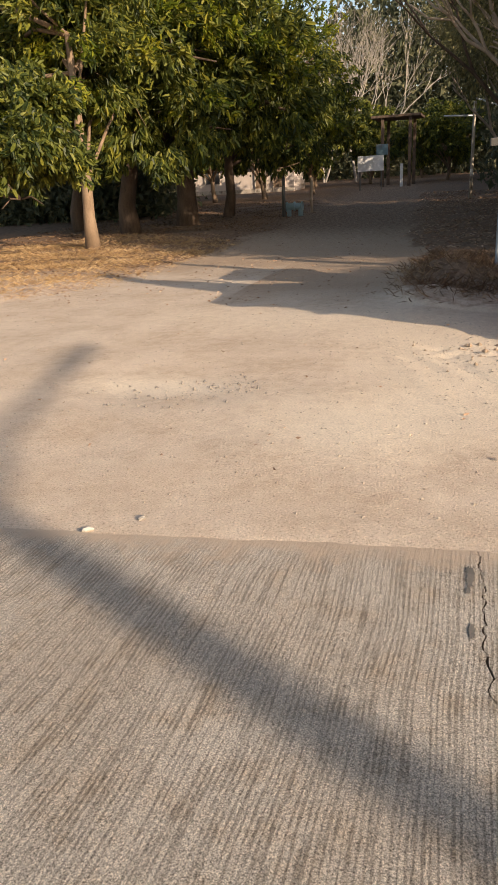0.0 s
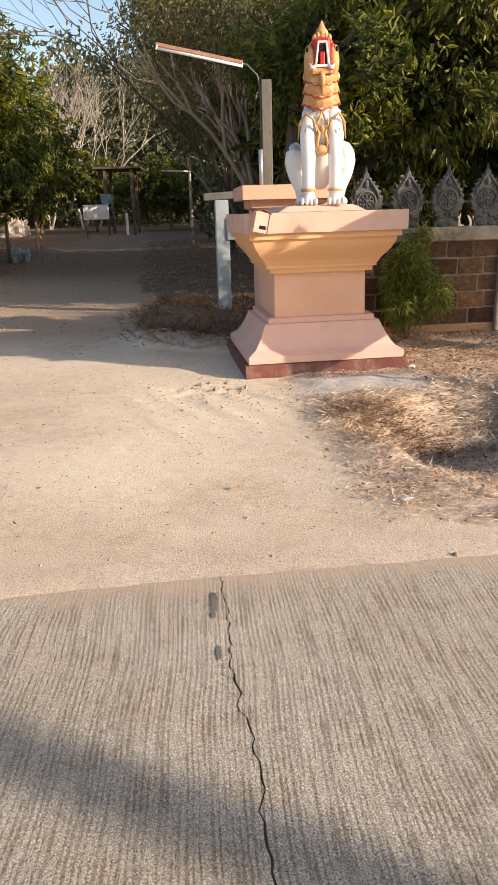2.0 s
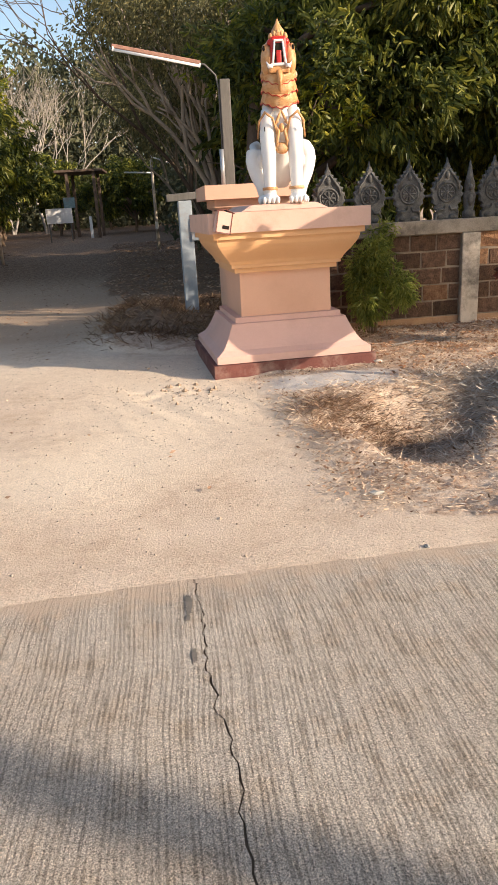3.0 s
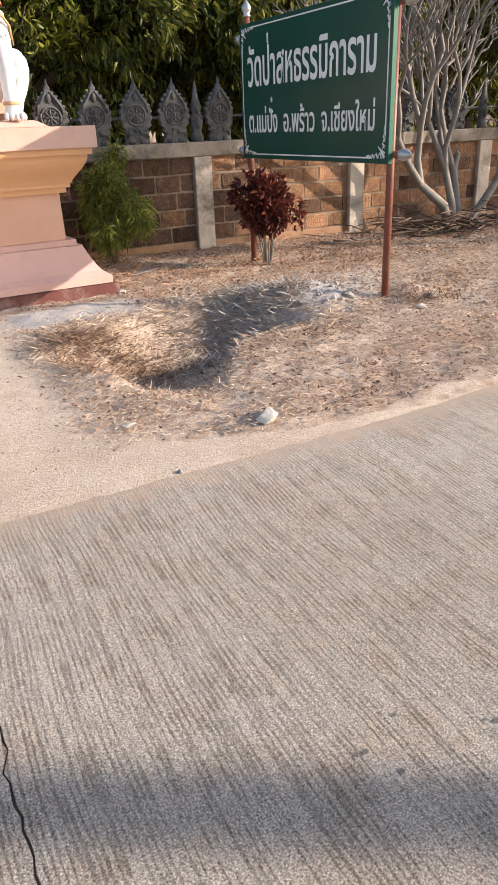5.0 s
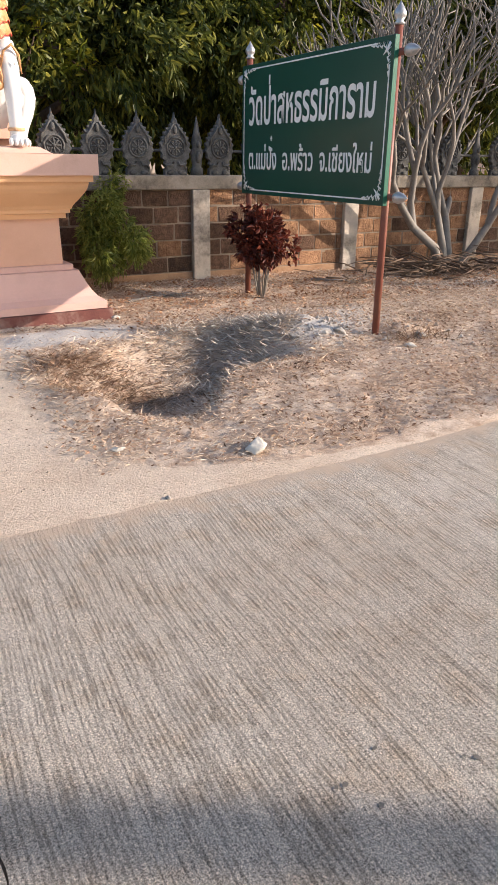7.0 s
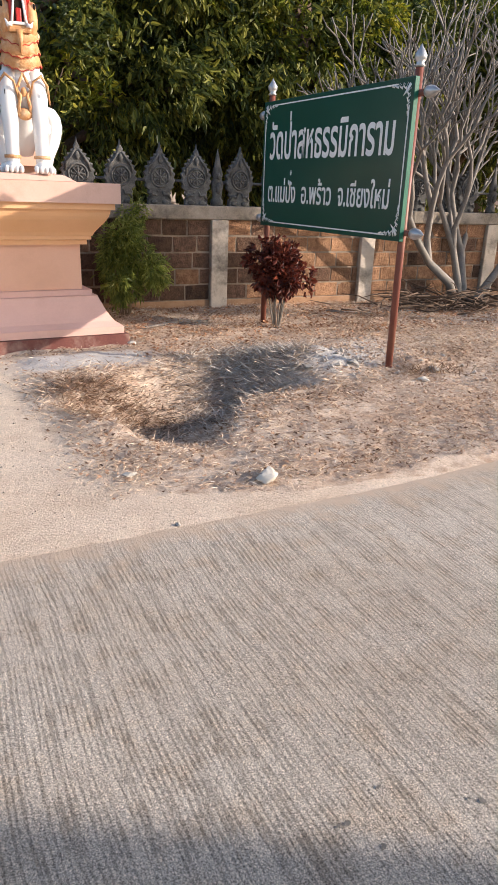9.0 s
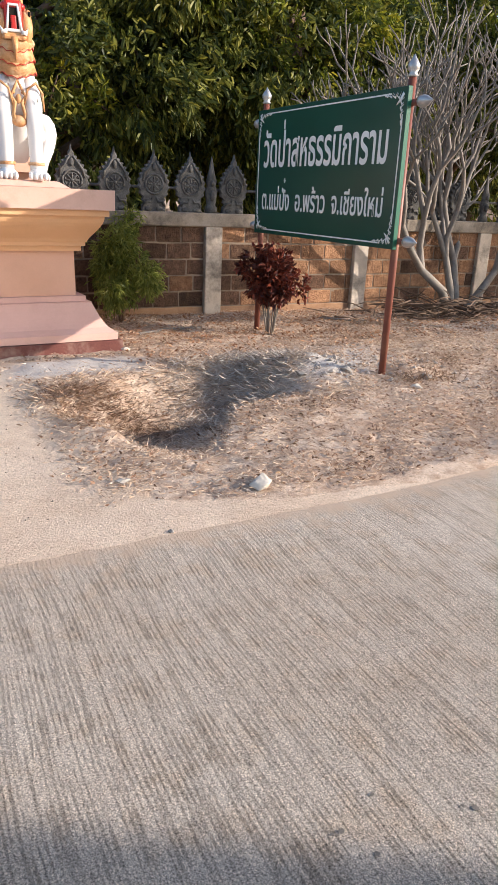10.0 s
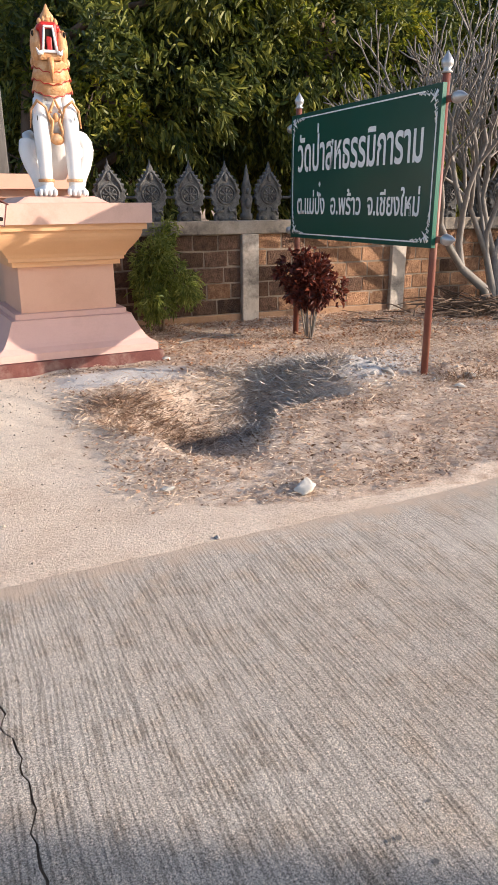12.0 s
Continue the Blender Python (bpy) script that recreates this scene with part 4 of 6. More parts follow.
# ---- green temple sign on two pipes ----
def build_sign():
    near, far = Vector((3.88, 5.19, 0)), Vector((3.765, 7.735, 0))
    along = (near - far).normalized()
    ang = math.degrees(math.atan2(along.y, along.x))
    length = (near - far).length
    t = thing("name_sign", "dark green temple name sign with white Thai lettering on rust-red posts", "sign", at=Matrix.Translation(far) @ pose(0, 0, 0, 0, 0, ang))
    # local: x along the board in reading order, -y toward the reader, z up
    z0, z1 = 1.178, 2.468
    bm = bmesh.new()
    bevel_box(bm, (length / 2, 0.0, (z0 + z1) / 2), (length, 0.045, z1 - z0), 0.003)
    # edges take a brighter green: sunlight on them put into the colour
    for f in bm.faces:
        f.material_index = 0 if f.normal.y < -0.9 or f.normal.y > 0.9 else 1
    board = part("board", bm, [M_green, M_green_lit_edge], t)
    for x, top in ((0.03, 2.54), (length - 0.055, 2.54)):
        bm = bmesh.new()
        tube(bm, [(x, 0.052, -0.3), (x, 0.052, top)], [0.033, 0.033], 14)
        p = part("post", bm, M_pipe, t, "rust-red steel pipe")
        bm = bmesh.new()
        prof = [(0.034, 0), (0.048, 0.012), (0.03, 0.03), (0.05, 0.06), (0.052, 0.09), (0.03, 0.125), (0.012, 0.15), (0.003, 0.17)]
        loft(bm, [[(x + h * math.cos(k * math.tau / 12), 0.052 + h * math.sin(k * math.tau / 12), top + z) for k in range(12)] for h, z in prof])
        part("bud_cap", bm, M_silver, p, "silver lotus-bud cap")
    for z in (2.35, 1.25):
        bm = bmesh.new()
        tube(bm, [(-0.10, 0.055, z), (length + 0.06, 0.055, z)], [0.028, 0.028], 12)
        p = part("crossbar", bm, M_pipe, t, "rust-red steel pipe")
        for x, s in ((length + 0.06, 1), (-0.10, -1)):
            bm = bmesh.new()
            loft(bm, [[(x + s * d, 0.055 + h * math.cos(k * math.tau / 12), z + h * math.sin(k * math.tau / 12)) for k in range(12)] for h, d in ((0.03, 0), (0.044, 0.012), (0.05, 0.04), (0.042, 0.085), (0.02, 0.13), (0.003, 0.16))])
            part("bud_cap", bm, M_silver, p, "silver lotus-bud cap")
    # white border lines
    i = 0.045
    for c, s in (((length / 2, z1 - i), (length - 0.42, 0.012)), ((length / 2, z0 + i), (length - 0.42, 0.012)), ((i, (z0 + z1) / 2), (0.012, z1 - z0 - 0.42)), ((length - i, (z0 + z1) / 2), (0.012, z1 - z0 - 0.42))):
        bm = bmesh.new()
        bevel_box(bm, (c[0], -0.0245, c[1]), (s[0], 0.003, s[1]), 0)
        part("border_line", bm, M_letter, board)
    # flame-scroll corners
    for sx in (0, 1):
        for sz in (0, 1):
            cx, cz = (i - 0.01 if not sx else length - i + 0.01), (z0 + i - 0.01 if not sz else z1 - i + 0.01)
            dx, dz = (1 if not sx else -1), (1 if not sz else -1)
            bm = bmesh.new()
            for k in range(4):
                for sw in (0, 1):
                    a = 0.05 + 0.052 * k
                    p = [(a, 0.004), (a + 0.02, 0.052 - 0.008 * k), (a + 0.052, 0.03 - 0.004 * k), (a + 0.035, 0.012)]
                    if sw:
                        p = [(q, w) for w, q in p]
                    tube(bm, [(cx + dx * q, -0.0245, cz + dz * w) for q, w in p], [0.006, 0.013 - 0.0015 * k, 0.009, 0.004], 6, flat=1)
            tube(bm, [(cx + dx * 0.015, -0.0245, cz + dz * 0.015), (cx + dx * 0.055, -0.0245, cz + dz * 0.065), (cx + dx * 0.10, -0.0245, cz + dz * 0.10)], [0.016, 0.014, 0.003], 6)
            for v in bm.verts:
                v.co.y = -0.0245 + max(-1, min(1, (v.co.y + 0.0245) / 0.006)) * 0.002
            part("corner_scroll", bm, M_letter, board)
    # lettering
    for name, body, left, right, base, tall in (("title_lettering", "วัดปาสหธรรมิการาม", 0.063, 0.922, 1.888, 0.262), ("locality_lettering", "ต.แม่ปัง", 0.063, 0.297, 1.442, 0.160), ("locality_lettering", "อ.พร้าว", 0.345, 0.566, 1.442, 0.160), ("locality_lettering", "จ.เชียงใหม่", 0.612, 0.924, 1.442, 0.160)):
        cu = bpy.data.curves.new(name, "FONT")
        cu.body, cu.extrude, cu.bevel_resolution = body, 0.004, 0
        if name == "title_lettering":
            cu.offset = 0.016
        else:
            cu.bevel_depth = 0.014
        tmp = new("lettering_source", cu)
        bpy.context.view_layer.update()
        me = bpy.data.meshes.new_from_object(tmp.evaluated_get(bpy.context.evaluated_depsgraph_get()))
        bpy.data.objects.remove(tmp)
        co = np.empty(len(me.vertices) * 3)
        me.vertices.foreach_get("co", co)
        co = co.reshape(-1, 3)
        a, b = co[:, 0].min(), co[:, 0].max()
        sx = (right - left) * length / (b - a)
        out = np.stack([left * length + (co[:, 0] - a) * sx, -0.0245 - np.clip(co[:, 2], -0.01, 0.01) * 0.25, base + co[:, 1] * tall / 0.56], 1)
        me.vertices.foreach_set("co", out.reshape(-1))
        me.materials.clear()
        me.materials.append(M_letter)
        part(name, me, None, board, "white Thai lettering")
    # tone marks that stand clear above the letters
    for u, z, w, h in ((0.231, 2.297, 0.024, 0.088), (0.253, 1.742, 0.014, 0.050), (0.253, 1.742, 0.040, 0.014)):
        bm = bmesh.new()
        bevel_box(bm, (u * length, -0.0245, z), (w, 0.004, h), 0)
        part("tone_mark", bm, M_letter, board, "white Thai tone mark")
    return t


build_sign()


# ---- trees ----
def mango_lobes(x, y, z, r, n, seed, low=0.0):
    g = np.random.default_rng(seed)
    out = [(x, y, z, r, r, r * 0.85)]
    for k in range(n):
        a = k / n * math.tau + g.uniform(-0.3, 0.3)
        out.append((x + math.cos(a) * r * 0.72, y + math.sin(a) * r * 0.72, z + g.uniform(-0.45, 0.5) * r - low * g.random(), r * g.uniform(0.42, 0.6), r * g.uniform(0.42, 0.6), r * g.uniform(0.35, 0.55)))
    return out


MANGO = "tall mango tree with dense dark green leaves"
GROVE = "trees of the roadside grove"
leaf_tree("mango_tree", MANGO + " and a pale trunk", "tree", 1, (-9.6, 16.6, 0.1), (-9.9, 17.2, 5), 0.17, mango_lobes(-11.2, 18.6, 5.6, 2.8, 8, 1, 0.4), 2300, 12, 0.24, 0.3, M_mango, M_bark_tan, M_mango_young_lit, 0.18, group=GROVE)
leaf_tree("mango_tree", MANGO, "tree", 2, (-11.2, 22.0, 0.0), (-11, 22, 6), 0.32, mango_lobes(-10.6, 21.6, 5.6, 3.6, 9, 2, 1.0), 2600, 12, 0.30, 0.34, M_mango, M_bark, M_mango_young_lit, 0.6, group=GROVE)
leaf_tree("mango_tree", MANGO, "tree", 3, (-10.4, 25.0, 0.0), (-10.2, 25, 6), 0.38, mango_lobes(-9.6, 25.0, 5.6, 3.7, 9, 3, 1.0), 2600, 12, 0.30, 0.34, M_mango, M_bark, M_mango_young_lit, 0.6, group=GROVE)
leaf_tree("mango_tree", MANGO + " leaning over the track", "tree", 4, (-10.2, 29.0, 0.05), (-9.8, 29.5, 6), 0.22, mango_lobes(-9.3, 30.0, 5.8, 3.8, 9, 4, 1.0), 2600, 12, 0.26, 0.3, M_mango, M_bark, M_mango_young_lit, 0.6, group=GROVE)
leaf_tree("mango_tree", "low bushy mango tree at the verge", "tree", 5, (-10.4, 13.3, 0.1), (-9.6, 13.2, 3), 0.16, mango_lobes(-9.35, 13.4, 2.7, 1.25, 7, 5), 1100, 12, 0.18, 0.44, M_mango, M_bark, M_mango_young_lit, 0.06, group=GROVE)
leaf_tree("mango_tree", MANGO, "tree", 6, (-14.2, 24.0, 0.0), (-14, 24, 5), 0.3, mango_lobes(-14.5, 25, 5.6, 4.2, 7, 6), 2000, 11, 0.3, 0.3, M_mango, M_bark, group=GROVE)
BEHIND = "trees behind the wall"
leaf_tree("mango_tree", MANGO + " behind the wall", "tree", 11, (1.25, 12.7, 0), (1.6, 13, 4.4), 0.22, mango_lobes(3.9, 13.2, 4.2, 2.6, 10, 11, 1.2), 4600, 13, 0.16, 0.34, M_mango, M_bark, M_mango_young_lit, 0.26, group=BEHIND)
leaf_tree("mango_tree", MANGO + " behind the wall", "tree", 12, (7.2, 13.4, 0), (7.2, 13.4, 5), 0.28, mango_lobes(7.0, 13.5, 4.1, 2.8, 10, 12, 1.2), 4600, 13, 0.16, 0.34, M_mango, M_bark, M_mango_young_lit, 0.26, group=BEHIND)
leaf_tree("mango_tree", MANGO + " behind the wall", "tree", 13, (11.5, 14.5, 0), (11.5, 14.5, 5), 0.3, mango_lobes(11.5, 14.2, 4.4, 3.2, 9, 13, 1.2), 3300, 11, 0.21, 0.3, M_mango, M_bark, M_mango_young_lit, 0.08, group=BEHIND)
leaf_tree("mango_tree", MANGO + " behind the wall", "tree", 14, (5.5, 17.5, 0), (5.5, 17.5, 6), 0.3, mango_lobes(5.5, 17.5, 4.2, 3.7, 11, 14, 1.8), 2400, 11, 0.32, 0.32, M_mango, M_bark, group=BEHIND)
leaf_tree("mango_tree", MANGO + " behind the wall", "tree", 15, (16, 18, 0), (16, 18, 6), 0.3, mango_lobes(16, 18, 5.2, 4.6, 8, 15), 1800, 11, 0.34, 0.32, M_mango, M_bark, group=BEHIND)
# two unseen trees to the right, added only to throw shade on the wall
CASTER = "unseen slender tree with a small leafy crown, added to shade the wall"
leaf_tree("roadside_tree", CASTER, "tree", 16, (12.3, 4.1, 0), (12.0, 4.2, 4.3), 0.07, [(11.9, 4.25, 4.35, 0.62, 0.62, 1.05), (12.2, 4.05, 5.2, 0.5, 0.5, 0.5), (11.6, 4.45, 3.9, 0.42, 0.42, 0.5)], 620, 10, 0.16, 0.35, M_olive, M_bark, group="trees along the road")
leaf_tree("roadside_tree", CASTER, "tree", 17, (19.0, 3.6, 0), (18.8, 3.7, 4.5), 0.09, [(18.6, 3.9, 4.5, 1.2, 1.2, 1.3), (18.0, 4.4, 4.0, 0.8, 0.8, 0.9)], 700, 10, 0.16, 0.35, M_olive, M_bark, group="trees along the road")


# ---- other trees ----
def fork(bm, rng, p, d, length, r, depth, spread, tips, keep=0.86, lift=0.25, sides=6, thin=0.72):
    """Forking bare branches; remembers the tips."""
    q = p + d * length * 0.5 + Vector(tuple(rng.normal(size=3) * length * 0.05))
    e = p + d * length
    tube(bm, [p, q, e], [r, r * 0.9, r * thin * 1.05], sides, caps=depth == 0)
    if depth == 0:
        tips.append((e, d))
        return
    n = 2 if rng.random() < 0.62 else 3
    turn = rng.uniform(0, math.tau)
    for k in range(n):
        a = turn + k * math.tau / n + rng.normal() * 0.3
        side = d.cross(Vector((0.3, 0.2, 0.9))).normalized()
        w = Matrix.Rotation(a, 3, d) @ side
        nd = (d + w * math.tan(radians(spread * rng.uniform(0.7, 1.25))) + Vector((0, 0, lift))).normalized()
        fork(bm, rng, e, nd, length * keep * rng.uniform(0.75, 1.2), r * thin, depth - 1, spread, tips, keep, lift, max(4, sides - 1), thin)


def bare_tree(name, label, seed, base, stems, depth, r, length, bark, spread=26, keep=0.84, lift=0.15, thin=0.7, leaf=None, leaf_len=0.1, per=0, group=""):
    rng = np.random.default_rng(seed)
    t = thing(name, label, "tree", group, at=pose(*base))
    tips = []
    for dx, dy, dz in stems:
        bm = bmesh.new()
        fork(bm, rng, Vector((dx * 0.12, dy * 0.12, -0.12)), Vector((dx, dy, dz)).normalized(), length, r * rng.uniform(0.8, 1.1), depth, spread, tips, keep, lift, 8, thin)
        part("stem", bm, bark, t)
    if leaf:
        pt = np.array([tuple(p) for p, d in tips])
        dr = np.array([tuple(d) for p, d in tips])
        bs, wy, ln, dp = bunch_leaves(rng, pt, dr, per, leaf_len, 0.5, 0.3)
        tagged(part("crown", leaf_mesh("crown", bs, wy, ln, ln * 0.4, dp, leaf, rng), None, t), kind="stuff")
    return t


bare_tree("frangipani_tree", "bare grey many-stemmed frangipani in front of the wall", 21, (7.6, 8.55, 0), [(-0.75, 0.05, 1.0), (-0.15, 0.2, 1.3), (0.75, -0.1, 1.0), (0.25, 0.45, 1.2)], 6, 0.075, 0.95, M_plumeria, 25, 0.80, 0.14, 0.72, M_mango_young_lit, 0.14, 0)
def shade_tree(label, seed, base, stems, lobes, clusters, mat, leaf_len):
    """Several leaning stems that fork, under a thin airy crown."""
    t = bare_tree("shade_tree", label, seed, base, stems, 4, 0.10, 1.7, M_bark_pale, 20, 0.82, 0.1, 0.7, group="trees behind the gate")
    rng = np.random.default_rng(seed + 500)
    local = [(l[0] - base[0], l[1] - base[1], l[2] + 0.7, *l[3:5], l[5] * 0.8) for l in lobes]
    tips, dirs = crown_clusters(rng, local, clusters, 8)
    bs, wy, ln, dr = bunch_leaves(rng, tips, dirs, 12, leaf_len, 0.35, 0.6)
    tagged(part("crown", leaf_mesh("crown", bs, wy, ln, ln * 0.38, dr, mat, rng), None, t), kind="stuff")


OLIVE = "thin-leaved tree with leaning tan stems behind the gate"
shade_tree(OLIVE, 31, (1.6, 17.5, 0), [(-0.22, 0, 1.3), (-0.08, 0.3, 1.3), (0.35, 0.1, 1.2), (-0.36, 0.2, 1.3)], [(0.2, 17.5, 5.3, 2.2, 2.0, 1.4), (0.9, 16.0, 4.6, 1.3, 1.2, 1.1), (2.6, 16.2, 4.2, 1.4, 1.2, 1.5), (-0.6, 18.5, 5.0, 1.1, 1.6, 1.0), (2.2, 17.2, 5.3, 2.2, 2.0, 1.6), (-0.3, 19.5, 6.0, 1.1, 1.3, 0.7)], 1700, M_olive, 0.12)
shade_tree(OLIVE, 32, (3.0, 21, 0), [(-0.2, 0, 1.3), (0.3, 0.1, 1.3), (-0.36, 0.1, 1.3)], [(1.2, 21.5, 4.9, 2.4, 2.4, 2.0), (3.4, 21, 4.9, 2.4, 2.4, 2.2), (-0.1, 23, 4.4, 1.4, 2.0, 1.5)], 1700, M_olive, 0.14)
shade_tree(OLIVE, 33, (1.4, 29, 0), [(-0.25, 0, 1.3), (0.2, 0.1, 1.3), (-0.4, 0.3, 1.2)], [(0.6, 29, 5.0, 2.8, 2.6, 2.4), (3.6, 28, 4.6, 2.6, 2.4, 3.0), (-0.4, 31, 6.0, 1.7, 2.4, 1.4)], 1800, M_olive, 0.18)
WHITE = "leafless white-barked tree beside the far track"
bare_tree("bare_tree", WHITE, 41, (-11.6, 70, 0.5), [(-0.22, 0, 1.2), (0.62, 0, 1.0), (0.1, 0.2, 1.3)], 6, 0.13, 3.4, M_bark_white, 20, 0.82, 0.1, 0.64, group="bare trees")
bare_tree("bare_tree", WHITE, 42, (-15.5, 74, 0.5), [(0.0, 0, 1.2), (0.3, 0, 1.1)], 6, 0.13, 3.8, M_bark_white, 20, 0.82, 0.1, 0.64, group="bare trees")
bare_tree("bare_tree", "fine-twigged leafless tree arching over the track", 43, (1.6, 22, 0.0), [(-0.55, -0.1, 1.4)], 7, 0.09, 2.5, M_bark, 20, 0.84, 0.02, 0.68, group="bare trees")
for k, (x, y) in enumerate(((-19, 44), (-15.5, 42), (-12.8, 43.5), (-23, 46), (-10.7, 47.5), (-9.4, 63), (-13.2, 60), (-3.0, 61), (-6.0, 74))):
    g = np.random.default_rng(50 + k)
    leaf_tree("longan_tree", "low spreading tree with dark leaves and forked stems", "tree", 60 + k, (x, y, 0.2), (x + g.normal() * 0.4, y, 2.6), 0.16, mango_lobes(x, y, 4.0, 2.6, 6, 70 + k), 1300, 9, 0.34, 0.36, M_mango, M_bark_tan, twigs=16, group="low trees by the house")


def far_woods():
    rng = np.random.default_rng(77)
    n = 34000
    ang = rng.uniform(radians(60), radians(133), n)
    dist = rng.uniform(80, 125, n)
    c = np.stack([np.cos(ang) * dist - 4, np.sin(ang) * dist, np.zeros(n)], 1)
    top = 18 + 4.0 * np.sin(ang * 17) + 2.5 * np.sin(ang * 41 + 1) + 0.06 * (dist - 70)
    c[:, 2] = 0.3 + rng.random(n) ** 1.2 * top
    n2 = 12000
    side = np.where(rng.random(n2) < 0.5, rng.uniform(-40, -15, n2), rng.uniform(0.8, 13, n2))
    d = np.stack([side, rng.uniform(30, 74, n2), rng.uniform(0.3, 8.0, n2)], 1)
    d[:, 0] = np.where(side < 0, np.minimum(d[:, 0], -11 - 0.25 * (d[:, 1] - 30)), d[:, 0])
    d = d[~((d[:, 0] < 0) & (d[:, 1] < 56) & (d[:, 2] < 6.0))]
    n3 = 5200
    u = np.stack([rng.uniform(-34, -14, n3), rng.uniform(29, 42, n3), rng.random(n3) ** 1.3 * 3.8], 1)
    u = u[u[:, 0] < -0.44 * u[:, 1]]
    near = np.concatenate([d, u])
    bs, wy, ln, dr = bunch_leaves(rng, c, unit(rng, len(c)), 6, 0.75, 1.7, 0.3)
    bs2, wy2, ln2, dr2 = bunch_leaves(rng, near, unit(rng, len(near)), 9, 0.42, 1.2, 0.4)
    bs, wy, ln, dr = np.concatenate([bs, bs2]), np.concatenate([wy, wy2]), np.concatenate([ln, ln2]), np.concatenate([dr, dr2])
    me = leaf_mesh("far_woods", bs, wy, ln, ln * 0.5, dr, M_far, rng)
    return tagged(new("far_woods", me), "distant dull green woodland beyond the track", "woods", kind="stuff")


far_woods()


# ---- utility pole beside the road, seen by its shadow ----
def build_pole():
    t = thing("utility_pole", "tall concrete roadside pole with a long lamp arm", "pole", at=pose(15.94, -7.2, -0.1))
    bm = bmesh.new()
    tube(bm, [(0, 0, -0.4), (0, 0, 7.6)], [0.15, 0.115], 12)
    part("shaft", bm, M_coping, t)
    bm = bmesh.new()
    tube(bm, [(0, 0, 7.5), (-0.09, 0.75, 7.75), (-0.06, 1.91, 7.95), (-0.10, 2.2, 7.98)], [0.05, 0.05, 0.045, 0.045], 8)
    part("lamp_arm", bm, M_silver, t)
    bm = bmesh.new()
    oval(bm, (-0.14, 2.4, 7.99), (0.075, 0.75, 0.07), 0, Matrix.Rotation(radians(7.6), 4, "Z") @ Matrix.Rotation(radians(4.8), 4, "X"))
    part("lamp_head", bm, M_silver, t)


build_pole()


# ---- gate: rear pillar, lamp post, gate post ----
def build_rear_pillar():
    t = thing("gate_pillar", "orange painted gate pillar with a stepped cap", "pillar", at=pose(0.93, 9.3, 0, 0, 0, 3))
    square_part("body", [(0.36, -0.2), (0.36, 1.56)], M_shaft, t, 0.01)
    square_part("step", [(0.40, 1.55), (0.40, 1.60), (0.46, 1.63), (0.46, 1.72)], M_shaft, t, 0.006)
    square_part("cap", [(0.58, 1.72), (0.58, 1.88)], M_shaft, t, 0.008)


build_rear_pillar()


def build_lamp_post():
    t = thing("lamp_post", "weathered grey timber post with a fluorescent batten on a bracket", "lamp", at=pose(0.78, 9.85, 0))
    bm = bmesh.new()
    bevel_box(bm, (0, 0, 1.45), (0.13, 0.12, 3.44), 0.01)
    part("post", bm, M_board, t)
    bm = bmesh.new()
    tube(bm, [(-0.075, -0.02, 1.2), (-0.075, -0.02, 3.05), (-0.11, -0.03, 3.22), (-0.24, -0.05, 3.34), (-0.33, -0.06, 3.35)], [0.012] * 5, 8)
    part("conduit", bm, M_iron, t)
    bm = bmesh.new()
    tube(bm, [(-0.09, -0.05, 1.85), (-0.09, -0.05, 2.35)], [0.03, 0.03], 8)
    part("pipe", bm, M_silver, t)
    a, b = Vector((-1.36, -0.02, 3.585)), Vector((-0.29, -0.06, 3.355))
    mid, d = (a + b) / 2, (b - a)
    rot = pose(0, 0, 0, 0, math.degrees(math.atan2(-d.z, d.x)), math.degrees(math.atan2(d.y, d.x)))
    bm = bmesh.new()
    bevel_box(bm, mid, (d.length, 0.09, 0.045), 0.008, rot)
    case = part("batten", bm, M_tube_case, t, "rusty pink tin batten")
    bm = bmesh.new()
    dn = Vector((0, -0.035, -0.042))
    tube(bm, [a.lerp(b, 0.02) + dn, a.lerp(b, 0.98) + dn], [0.017, 0.017], 10)
    part("tube", bm, M_tube_glass, case, "white glass tube")
    for k in (0.01, 0.99):
        bm = bmesh.new()
        bevel_box(bm, a.lerp(b, k) + dn * 0.8, (0.02, 0.045, 0.05), 0.004, rot)
        part("socket", bm, M_white, case)


build_lamp_post()


def build_gate_post():
    t = thing("gate_post", "pale blue-grey concrete gate post, rusty at its foot", "post", at=pose(0.19, 11.65, 0, 0, 0, 4))
    bm = bmesh.new()
    bevel_box(bm, (0, 0, 0.78), (0.21, 0.18, 2.0), 0.012)
    part("post", bm, M_gatepost, t)
    bm = bmesh.new()
    bevel_box(bm, (0.35, 0.02, 1.86), (1.25, 0.10, 0.11), 0.012, pose(0, 0, 0, 0, -3, 0))
    part("beam", bm, M_board, t, "weathered timber beam")
    bm = bmesh.new()
    bevel_box(bm, (0.19, -0.11, 1.35), (0.24, 0.02, 0.34), 0.003)
    plate = part("plate", bm, M_gatepost, t, "small pale notice plate with blue marks")
    for z, w in ((1.46, 0.19),):
        bm = bmesh.new()
        bevel_box(bm, (0.19, -0.122, z), (w, 0.004, 0.10), 0)
        part("heading_bar", bm, M_maroon, plate)
    for k in range(3):
        bm = bmesh.new()
        bevel_box(bm, (0.135 + 0.055 * k, -0.122, 1.31), (0.022, 0.004, 0.11), 0)
        part("mark_bar", bm, M_steel, plate)


build_gate_post()


